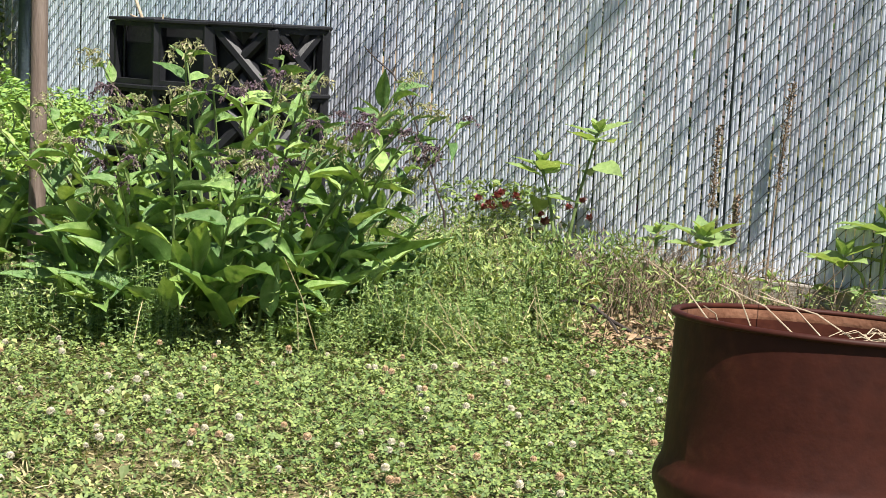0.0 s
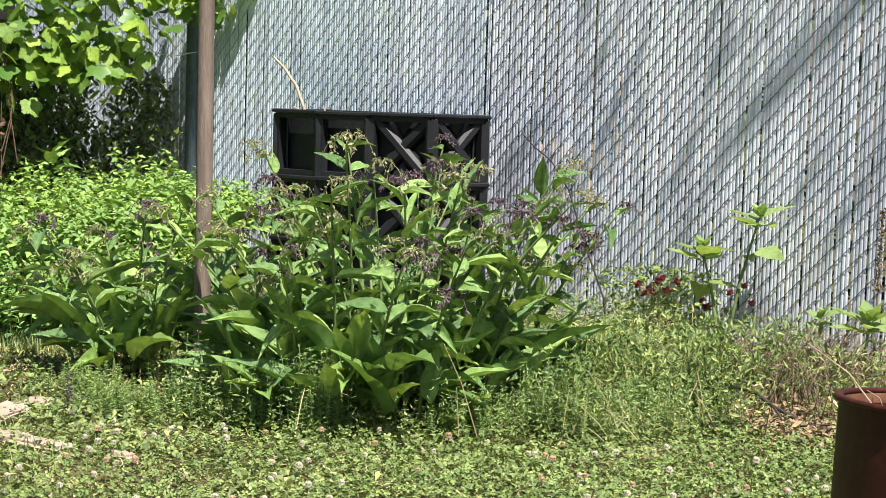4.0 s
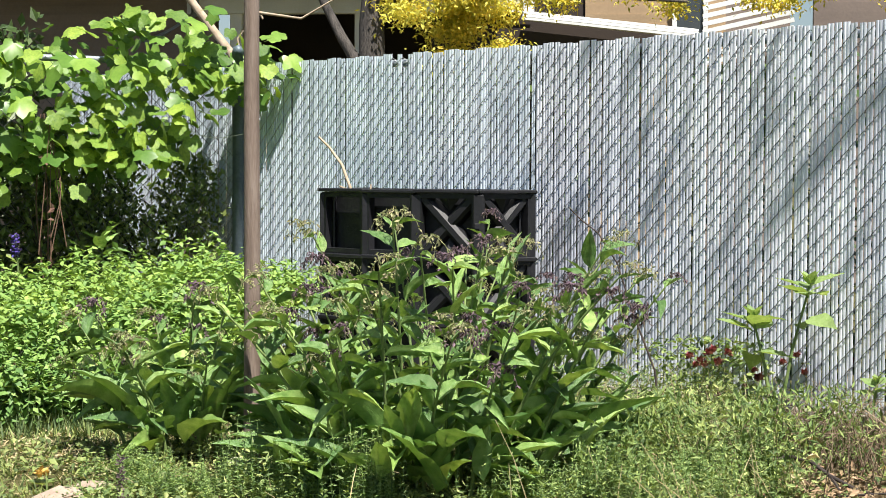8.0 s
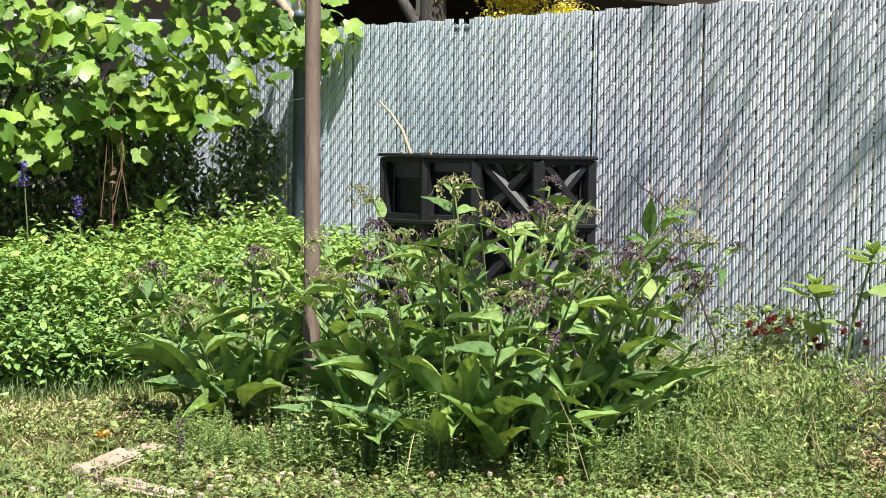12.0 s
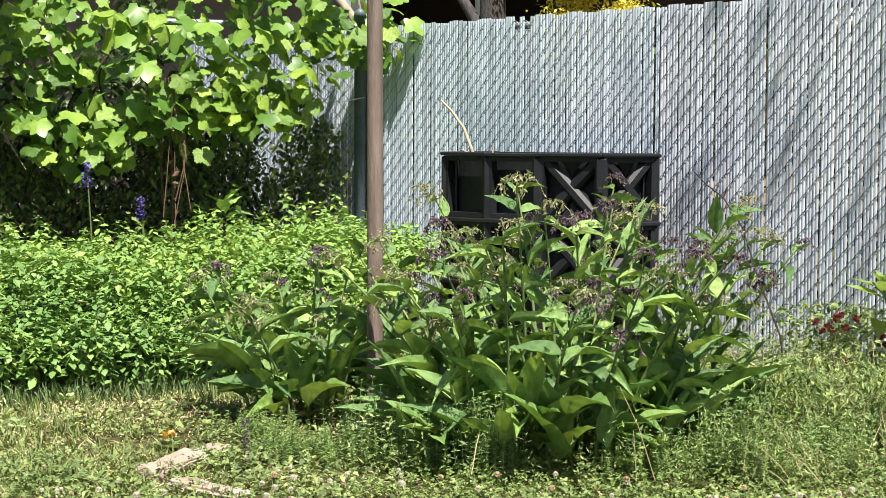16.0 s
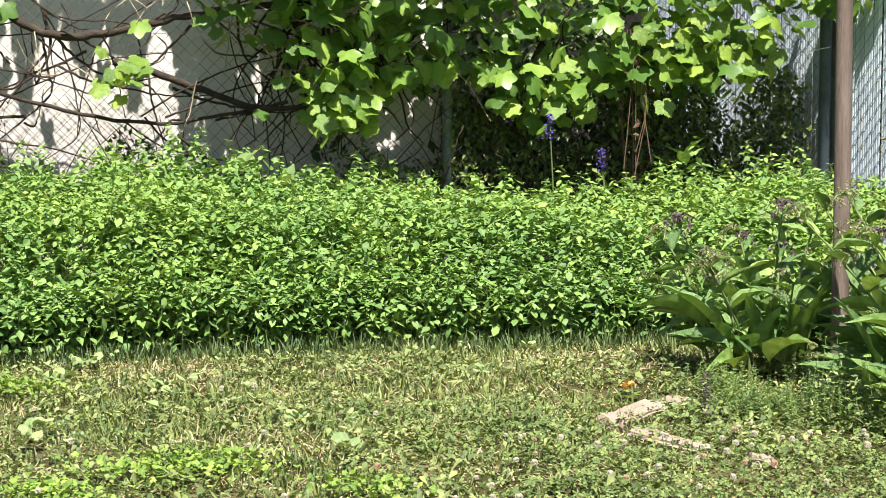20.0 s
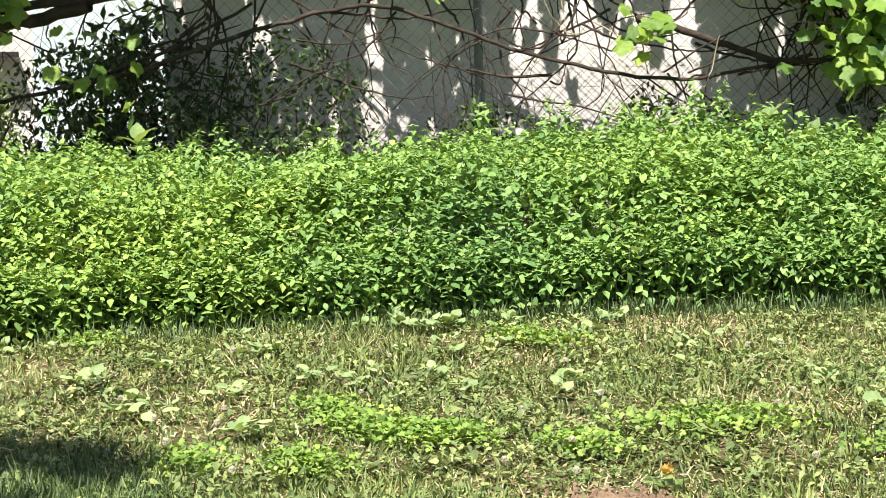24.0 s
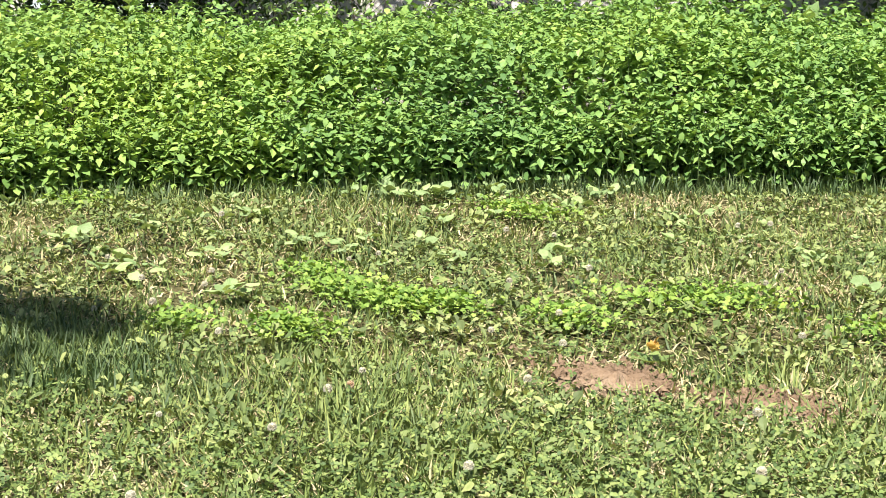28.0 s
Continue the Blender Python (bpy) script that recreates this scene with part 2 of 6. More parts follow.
def mesh_np(name, verts, faces, mat, smooth=False):
    """A mesh from arrays: verts (n, 3), faces (m, k)."""
    verts, faces = np.asarray(verts, dtype=np.float32), np.asarray(faces, dtype=np.int32)
    me = bpy.data.meshes.new(name)
    me.vertices.add(len(verts))
    me.vertices.foreach_set("co", verts.ravel())
    me.loops.add(faces.size)
    me.loops.foreach_set("vertex_index", faces.ravel())
    me.polygons.add(len(faces))
    me.polygons.foreach_set("loop_start", np.arange(0, faces.size, faces.shape[1], dtype=np.int32))
    me.polygons.foreach_set("use_smooth", np.full(len(faces), smooth))
    me.update(calc_edges=True)
    me.materials.append(mat)
    return me


def turns(az, pitch, roll):
    """Rotations (n, 3, 3): a leaf along x is rolled, raised by pitch and turned to az."""
    ca, sa, cp, sp, cr, sr = np.cos(az), np.sin(az), np.cos(pitch), np.sin(pitch), np.cos(roll), np.sin(roll)
    z, o = np.zeros_like(ca), np.ones_like(ca)
    rz = np.stack([ca, -sa, z, sa, ca, z, z, z, o], -1).reshape(-1, 3, 3)
    ry = np.stack([cp, z, -sp, z, o, z, sp, z, cp], -1).reshape(-1, 3, 3)
    rx = np.stack([o, z, z, z, cr, -sr, z, sr, cr], -1).reshape(-1, 3, 3)
    return rz @ ry @ rx


def scatter(template, places, rot, size):
    """Copies of a template (verts, faces) at places, turned and scaled: one pair of arrays."""
    tv, tf = template
    size = np.asarray(size)
    size = size[:, None] if size.ndim == 1 else size
    v = np.einsum("nij,vj->nvi", rot, tv) * size[:, None, :] if size.shape[1] == 1 else np.einsum("nij,nvj->nvi", rot, tv[None] * size[:, None, :])
    v = v + places[:, None, :]
    f = tf[None] + (np.arange(len(places)) * len(tv))[:, None, None]
    return v.reshape(-1, 3), f.reshape(-1, tf.shape[1])


def joined(chunks):
    vs, fs, n = [], [], 0
    for v, f in chunks:
        vs.append(v)
        fs.append(f + n)
        n += len(v)
    return np.concatenate(vs), np.concatenate(fs)


def tubes(paths, radii, sides=5):
    """Tubes along many polylines; radii: start and end radius for each."""
    chunks = []
    ring = np.arange(sides)
    for p, (r0, r1) in zip(paths, radii):
        p = np.asarray(p, dtype=float)
        n = len(p)
        tan = np.gradient(p, axis=0)
        tan /= np.linalg.norm(tan, axis=1)[:, None] + 1e-9
        ref = np.where(np.abs(tan[:, 2:3]) > 0.9, [[1.0, 0, 0]], [[0, 0, 1.0]])
        a = np.cross(tan, ref)
        a /= np.linalg.norm(a, axis=1)[:, None] + 1e-9
        b = np.cross(tan, a)
        r = np.linspace(r0, r1, n)[:, None, None]
        th = ring * 2 * np.pi / sides
        v = p[:, None] + r * (np.cos(th)[None, :, None] * a[:, None] + np.sin(th)[None, :, None] * b[:, None])
        i = np.arange(n - 1)[:, None] * sides
        f = np.stack([i + ring, i + (ring + 1) % sides, i + sides + (ring + 1) % sides, i + sides + ring], -1).reshape(-1, 4)
        chunks.append((v.reshape(-1, 3), f))
    return joined(chunks)


def stuff(name, arrays, mat, label, category, smooth=False):
    return tagged(new(name, mesh_np(name, *arrays, mat, smooth)), label, category, kind="stuff")


def part(name, data, mat, parent, label="", smooth=False):
    """One mesh object under a thing or a part; data: a bmesh, a mesh, or a pair of arrays."""
    if isinstance(data, bmesh.types.BMesh):
        me = bpy.data.meshes.new(name)
        for f in data.faces:
            f.smooth = smooth
        data.to_mesh(me)
        data.free()
        me.materials.append(mat)
    elif isinstance(data, tuple):
        me = mesh_np(name, *data, mat, smooth)
    else:
        me = data
    ob = new(name, me)
    ob.parent = parent
    return tagged(ob, label)


def thing(name, place, label, category, group="", kind="", rz=0.0):
    ob = new(name)
    ob.empty_display_size = 0.05
    ob.matrix_basis = Matrix.Translation(place) @ Matrix.Rotation(rz, 4, "Z")
    return tagged(ob, label, category, group, kind)


def box(sx, sy, sz, at=(0, 0, 0), bevel=0.0, rot=None):
    bm = bmesh.new()
    bmesh.ops.create_cube(bm, size=1.0)
    bmesh.ops.scale(bm, vec=(sx, sy, sz), verts=bm.verts)
    if bevel:
        bmesh.ops.bevel(bm, geom=bm.edges[:], offset=bevel, segments=1, affect="EDGES")
    if rot is not None:
        bmesh.ops.transform(bm, matrix=rot, verts=bm.verts)
    bmesh.ops.translate(bm, vec=at, verts=bm.verts)
    return bm


def add_box(bm, sx, sy, sz, at, rot=None):
    m = Matrix.Translation(at) @ (rot or Matrix.Identity(4)) @ Matrix.Diagonal((sx, sy, sz, 1))
    bmesh.ops.create_cube(bm, size=1.0, matrix=m)


def lathe(profile, sides=48, close=False):
    """A turned shape from (radius, height) pairs."""
    prof = np.asarray(profile, dtype=float)
    th = np.arange(sides) * 2 * np.pi / sides
    v = np.stack([prof[:, :1] * np.cos(th), prof[:, :1] * np.sin(th), np.repeat(prof[:, 1:], sides, 1)], -1).reshape(-1, 3)
    i, k = np.arange(len(prof) - 1)[:, None] * sides, np.arange(sides)
    f = np.stack([i + k, i + (k + 1) % sides, i + sides + (k + 1) % sides, i + sides + k], -1).reshape(-1, 4)
    return v, f


# leaf templates, one unit long along x, facing up
T_FOLD = (np.array([[0, 0, 0], [0.42, 0.27, 0.05], [0.5, 0, -0.03], [0.42, -0.27, 0.05], [1, 0, -0.08]]),
          np.array([[0, 2, 1], [2, 4, 1], [0, 3, 2], [2, 3, 4]]))
T_OVAL = (np.array([[0, 0, 0], [0.26, 0.25, 0.03], [0.66, 0.24, 0.02], [1, 0, -0.10], [0.66, -0.24, 0.02], [0.26, -0.25, 0.03]]),
          np.array([[0, 5, 1], [1, 5, 4], [1, 4, 2], [2, 4, 3]]))
T_BLADE = (np.array([[0, -0.5, 0], [0, 0.5, 0], [0.55, 0.4, 0.0], [0.55, -0.4, 0.0], [1, 0.0, -0.1]]), np.array([[0, 1, 2], [0, 2, 3], [3, 2, 4]]))
T_LEAFLET = (np.array([[0, 0, 0], [0.5, 0.40, 0.06], [0.95, 0.24, 0.03], [0.95, -0.24, 0.03], [0.5, -0.40, 0.06]]), np.array([[0, 2, 1], [0, 3, 2], [0, 4, 3]]))


def trefoil():
    vs, fs = [], []
    for k in range(3):
        a = k * 2 * math.pi / 3
        c, s = math.cos(a), math.sin(a)
        m = np.array([[c, -s, 0], [s, c, 0], [0, 0, 1]])
        vs.append(T_LEAFLET[0] @ m.T)
        fs.append(T_LEAFLET[1] + 5 * k)
    return np.concatenate(vs), np.concatenate(fs)


T_CLOVER = trefoil()


def lobed(lobes=5, depth=0.32, cup=0.12, teeth=0.0):
    """A palmate leaf like that of a vine, stalk at the origin, pointing along x."""
    n = lobes * (8 if teeth else 4)
    a = np.linspace(-math.pi * 0.86, math.pi * 0.86, n + 1)
    phase = np.linspace(0, lobes, n + 1) * 2 * math.pi
    r = (0.52 - depth * 0.5 * (0.5 + 0.5 * np.cos(phase))) * (1 + 0.24 * np.cos(a))
    r *= 1 + teeth * np.where(np.arange(n + 1) % 2, 1.0, -1.0)
    r[0] = r[-1] = 0.3
    p = np.stack([0.4 + r * np.cos(a), r * np.sin(a), -cup * (r * 1.6) ** 2 + 0.05 * np.cos(phase * 0.5)], 1)
    v = np.concatenate([[[0.28, 0, 0.03]], p])
    k = np.arange(1, n + 1)
    return v, np.stack([np.zeros(n, dtype=int), k, k + 1], 1)


T_VINE = lobed()


def long_leaf(width=0.34, fold=0.10, arch=0.35, wave=0.02, nl=9, seed=0):
    """A lance-shaped leaf with a sunken midrib that arches over, as quads."""
    r = np.random.default_rng(seed)
    u = np.linspace(0, 1, nl)
    w = width * 0.5 * (np.sin(np.pi * np.clip(u, 0, 1) ** 0.68) ** 1.05) * 1.12 * (1 - 0.25 * u) + 0.008
    w[-1] = 0.004
    t = np.array([-1, -0.5, 0, 0.5, 1])
    bend = arch * u ** 2
    v = np.zeros((nl, 5, 3))
    v[..., 0] = (u - 0.25 * arch * u ** 2)[:, None]
    v[..., 1] = w[:, None] * t
    edge = wave * np.sin(u * 19 + r.uniform(0, 6))[:, None] * np.abs(t) * (1 if seed % 2 else np.sign(t) + 0.3)
    v[..., 2] = -bend[:, None] + fold * np.abs(t) ** 0.8 * (w / width * 2)[:, None] + edge
    i, k = np.arange(nl - 1)[:, None] * 5, np.arange(4)
    f = np.stack([i + k, i + 5 + k, i + 6 + k, i + 1 + k], -1).reshape(-1, 4)
    return v.reshape(-1, 3), f


def bumps(x, y, s=1.0):
    """A smooth field between about -1 and 1."""
    return (np.sin(x * 1.7 * s + 1.3 * np.sin(y * 1.1 * s)) + np.sin(y * 2.3 * s + 0.7 + 1.1 * np.sin(x * 0.9 * s)) + np.sin((x + y) * 3.1 * s + 2.0)) / 3


# ---------------------------------------------------------------- ground
def lawn_height(x, y):
    return 0.012 * bumps(x, y, 1.3) - 0.012


gx = np.concatenate([[-250, -120, -60, -30, -18], np.linspace(-12, 5, 120), [9, 18, 30, 60, 120, 250]])
gy = np.concatenate([[-250, -120, -60, -30, -12], np.linspace(-4, 14, 120), [18, 26, 40, 70, 120, 250]])
X, Y = np.meshgrid(gx, gy)
gv = np.stack([X, Y, lawn_height(X, Y)], -1).reshape(-1, 3)
nx = len(gx)
gi = np.arange(len(gy) - 1)[:, None] * nx + np.arange(nx - 1)[None]
gf = np.stack([gi, gi + 1, gi + nx + 1, gi + nx], -1).reshape(-1, 4)
ground = tagged(new("ground", mesh_np("ground", gv, gf, M_GROUND, True)), "brownish soil under a mown lawn", "ground", kind="structure")

# ---------------------------------------------------------------- fence with slats
F0, FD = Vector((-2.41, 10.90, 0)), Vector((0.768, -0.640, 0)).normalized()
FN = Vector((FD.y, -FD.x, 0))                   # away from the garden is +FN turned; towards the camera:
if FN.y > 0:
    FN = -FN
MESH = 0.085
FTOP = 1.845


def fence_point(k, z, out=0.0):
    return F0 + FD * k + FN * out + Vector((0, 0, z))


def frame_of(d, origin):
    n = Vector((0, 0, 1)).cross(d)
    m = Matrix((d, n, Vector((0, 0, 1)))).transposed().to_4x4()
    m.translation = origin
    return m


slat_fence = tagged(new("slat_fence"), "galvanised chain-link fence filled with pale grey privacy slats", "fence")
slat_fence.matrix_basis = frame_of(FD, F0)
FRONT = -1 if (frame_of(FD, F0).to_3x3() @ Vector((0, -1, 0))).y < 0 else 1      # local y of the side that faces the garden
K0, K1 = -2.4, 7.4


def slat_mesh(h, seed, mat=M_SLAT):
    r = np.random.default_rng(seed)
    prof = np.array([[-0.0174, -0.0008], [-0.0168, 0.0012], [-0.0125, 0.0030], [-0.0055, 0.0032], [-0.0020, 0.0006], [0.0020, 0.0006], [0.0055, 0.0032], [0.0125, 0.0030], [0.0168, 0.0012], [0.0174, -0.0008]])
    prof[:, 0] *= 1.13 if mat is M_SLAT_GREEN else 1.06
    lean = r.uniform(-0.0012, 0.0012)
    zs = np.array([0.085, h])
    v = np.array([[p[0] + lean * z, FRONT * p[1], z] for z in zs for p in prof])
    n = len(prof)
    k = np.arange(n)
    return mesh_np("slat", v, np.stack([k, (k + 1) % n, n + (k + 1) % n, n + k], 1), mat)


SLAT_TOPS = (0.0, 0.003, -0.003, 0.004, -0.005, 0.002, 0.02)
slat_kinds = [slat_mesh(FTOP + dh, i) for i, dh in enumerate(SLAT_TOPS)]
aged_kinds = [slat_mesh(FTOP + dh, i, M_SLAT_GREEN) for i, dh in enumerate(SLAT_TOPS)]
for i in range(int((K1 - K0) / (MESH / 2))):
    k = K0 + i * MESH / 2
    if 1.19 < k < 1.22 or 1.275 < k < 1.30:
        short = slat_mesh(FTOP - 0.075, 40 + i, M_SLAT_GREEN)
        ob = part("slat", short, M_SLAT, slat_fence)
    else:
        ob = part("slat", (aged_kinds if k < 2.32 else slat_kinds)[6 if i == 168 else i * 7 % 6 if i % 3 else (i * 5 + 1) % 6], M_SLAT, slat_fence)
    ob.matrix_basis = pose(k + random.uniform(-0.0024, 0.0024), (0.0012 if i % 2 else -0.0012) + random.uniform(-0.0003, 0.0003), random.uniform(-0.002, 0.002), 0, 0, random.uniform(-4, 4))
    if any(q - 0.021 < k < q + 0.0215 for q in (2.33, 4.80)):
        ob.matrix_basis = ob.matrix_basis @ Matrix.Diagonal((0.62, 1, 1, 1))


def slat_wire(k, rows, odd):
    """One woven wire: the rising half of each loop runs in front of the slats, the other half behind."""
    pts = []
    for r in range(odd, rows * 2 + 1 + odd):
        z = 0.038 + (r - odd) * MESH / 2
        x = k + (MESH / 2 if r % 2 else 0)
        pts.append((x, r % 2, z))
    out = []
    for (xa, ra, za), (xb, rb, zb) in zip(pts, pts[1:]):
        off = FRONT * (0.0078 if ra == 0 else -0.012)
        out.append(((xa, FRONT * 0.002, za), (xa + (xb - xa) * 0.12, off, za + (zb - za) * 0.12), (xa + (xb - xa) * 0.88, off, za + (zb - za) * 0.88), (xb, FRONT * 0.002, zb)))
    return out


NW = int((K1 - K0) / MESH * 2)
for lo, hi, wire, what in ((0, int((2.32 - K0) / MESH * 2), M_WIRE_OPEN, "galvanised woven wire mesh, lightened in colour for sun glints"), (int((2.32 - K0) / MESH * 2), NW, M_WIRE, "dull galvanised woven wire mesh")):
    wire_paths = []
    for i in range(lo, hi):
        wire_paths += slat_wire(K0 + i * MESH / 2 + 0.02, 21, i % 2)
    part("wire_mesh", tubes(wire_paths, [(0.0019, 0.0019)] * len(wire_paths), 4), wire, slat_fence, what)
POSTS = (-0.14, 2.31, 4.78, 7.2)
for k in POSTS:
    r = 0.036 if k < 0 else 0.03
    post = part("fence_post", lathe([(0.0, 0), (r, 0), (r, FTOP - 0.07), (r * 1.1, FTOP - 0.07), (r * 1.1, FTOP - 0.02), (r * 0.7, FTOP - 0.01), (0.0, FTOP - 0.005)], 16), M_GALV, slat_fence, "grey galvanised steel post", True)
    post.location = (k, -FRONT * (0.04 if k > 0 else -0.03), 0)
part("top_rail", tubes([[(K0, -FRONT * 0.03, FTOP - 0.05), (K1, -FRONT * 0.03, FTOP - 0.05)]], [(0.021, 0.021)], 10), M_GALV, slat_fence, "galvanised top rail", True)
sill = tagged(new("sill_board"), "weathered grey board along the foot of the fence", "board")
sill.matrix_basis = frame_of(FD, F0)
for a, b in ((2.4, 4.85), (4.87, 7.3)):
    bm = box(b - a, 0.045, 0.09, ((a + b) / 2, FRONT * 0.05, 0.04), 0.006)
    part("board", bm, M_TIMBER, sill)

# ---------------------------------------------------------------- open chain-link fence
C0, LD = Vector((-2.50, 10.97, 0)), Vector((-0.835, -0.55, 0)).normalized()
LN = Vector((-0.55, 0.835, 0))                 # away from the garden


def left_point(k, z, out=0.0):
    return C0 + LD * k - LN * out + Vector((0, 0, z))


link_fence = tagged(new("chain_link_fence"), "old open chain-link fence overgrown by vines", "fence")
LTOP = 1.84
wire_paths = []
for i in range(int(11.5 / MESH * 2)):
    k = 0.05 + i * MESH / 2
    wire_paths.append([left_point(k + (MESH / 2 if (r + i) % 2 else 0), 0.06 + r * MESH / 2, 0.004 if (r + i) % 2 else 0.0) for r in range(43)])
part("wire_mesh", tubes(wire_paths, [(0.0023, 0.0023)] * len(wire_paths), 4), M_WIRE, link_fence, "dull galvanised woven wire mesh")
for k in (2.45, 5.35, 9.07, 11.6):
    post = part("fence_post", lathe([(0.03, 0), (0.03, LTOP), (0.036, LTOP), (0.03, LTOP + 0.04), (0, LTOP + 0.05)], 14), M_GALV, link_fence, "grey galvanised steel post", True)
    post.location = left_point(k, 0, -0.03)
    if k == 9.07:
        post.scale = (1.45, 1.45, 1)
part("corner_post", lathe([(0.036, 0), (0.036, LTOP + 0.06), (0.041, LTOP + 0.06), (0.033, LTOP + 0.10), (0, LTOP + 0.12)], 16), M_POST_DARK, link_fence, "corner post with bluish shade put into its colour", True).location = left_point(0.13, 0, 0.05)
part("top_rail", tubes([[left_point(0, LTOP, -0.01), left_point(2.45, LTOP, -0.01)]], [(0.021, 0.021)], 10), M_GALV, link_fence, "galvanised top rail", True)

# ---------------------------------------------------------------- garden pole
pole = tagged(new("wooden_pole"), "weathered round brown wooden pole set in the ground", "pole")
pp = [(0.002 * math.sin(z * 3), 0.003 * math.sin(z * 2.1), z) for z in np.linspace(-0.2, 2.5, 22)]
pv, pf = tubes([pp], [(0.0335, 0.029)], 20)
part("shaft", (pv, pf), M_POLE, pole, smooth=True)
part("pole_top", lathe([(0.029, 2.495), (0.026, 2.503), (0, 2.505)], 20), M_POLE, pole)
pole.location = (-1.54, 6.77, 0)

# ---------------------------------------------------------------- rusty barrel
barrel = thing("steel_barrel", (0.735, 3.075, 0.0), "rusty dark red steel barrel used as a planter", "barrel")
barrel.matrix_basis = pose(0.725, 3.075, -0.02, -4.0, 2.4, 0)
R = 0.292
outer = [(R, 0), (R, 0.06), (R + 0.010, 0.075), (R + 0.010, 0.085), (R, 0.10)]
for zc in (0.355,):
    outer += [(R, zc - 0.05), (R + 0.004, zc - 0.035), (R + 0.014, zc - 0.012), (R + 0.016, zc), (R + 0.014, zc + 0.012), (R + 0.004, zc + 0.035), (R, zc + 0.05)]
outer += [(R, 0.50), (R, 0.648)]
# lit lip and shaded wall below it are split into two rust colours
inner = [(R - 0.004, 0.630), (R - 0.004, 0.3)]
part("inner_lip", lathe([(R - 0.005, 0.65), (R - 0.006, 0.637), (R - 0.004, 0.630)], 96), M_RUST_RIM, barrel, "orange rust under the rim, lightened as the sunlit band", True)
part("shell", lathe(outer, 96), M_RUST, barrel, smooth=True)
part("inner_wall", lathe(inner, 96), M_RUST, barrel, "rust on the inside, kept dark as the shaded part", True)
rim = [(R - 0.002, 0.647), (R + 0.008, 0.647), (R + 0.0105, 0.651), (R + 0.009, 0.656), (R + 0.004, 0.658), (R - 0.005, 0.657), (R - 0.0065, 0.653), (R - 0.005, 0.648), (R - 0.002, 0.648)]
part("rim", lathe(rim, 96), M_RUST, barrel, "rolled rusty rim", True)
sv, sf = lathe([(0.0, 0.585), (0.08, 0.58), (0.16, 0.572), (0.23, 0.56), (R - 0.006, 0.535)], 40)
sv[:, 2] += 0.012 * bumps(sv[:, 0], sv[:, 1], 9)
part("soil_fill", (sv, sf), M_GROUND, barrel, "dry soil filling", True)
straw_paths = []
for i in range(80):
    a, r0 = random.uniform(0, 6.28), random.uniform(0, 0.24)
    c = Vector((r0 * math.cos(a), r0 * math.sin(a), 0.592))
    b, ln = random.uniform(0, 6.28), random.uniform(0.05, 0.2)
    e = c + Vector((math.cos(b), math.sin(b), random.uniform(0.0, 0.12))) * ln
    if c.x > 0.02:
        c.z, e.z = c.z + 0.035, e.z + 0.035
    if math.hypot(e.x, e.y) < 0.27:
        straw_paths.append([c, (c + e) / 2 + Vector((0, 0, 0.012)), e])
sm = part("straw", tubes(straw_paths, [(0.0013, 0.0008)] * len(straw_paths), 4), M_PALE_TWIG, barrel, "dry straw lying on the soil")
for a, r0, tip in ((2.6, 0.22, (-0.34, 0.12, 0.735)), (2.2, 0.2, (-0.19, 0.16, 0.71)), (2.5, 0.05, (-0.20, 0.14, 0.70)), (1.4, 0.05, (-0.1, 0.27, 0.685)), (2.9, 0.2, (-0.25, -0.02, 0.67)), (0.5, 0.1, (-0.14, 0.1, 0.69))):
    c = Vector((r0 * math.cos(a), r0 * math.sin(a), 0.60))
    part("dry_stalk", tubes([[c, (c + Vector(tip)) / 2 + Vector((0, 0, 0.02)), tip]], [(0.0017, 0.0009)], 5), M_PALE_TWIG, barrel, "thin dry stalk")

# ---------------------------------------------------------------- black compost bin
BIN = [Vector((-1.685, 9.02, 0)), Vector((-1.43, 8.81, 0)), Vector((-1.15, 8.66, 0)), Vector((-0.83, 8.55, 0)), Vector((-0.585, 8.76, 0)), Vector((-0.66, 9.22, 0)), Vector((-1.05, 9.55, 0)), Vector((-1.55, 9.80, 0))]
compost_bin = tagged(new("compost_bin"), "black plastic compost bin of stacked cross-braced panels", "compost bin")
LAYER = 0.325


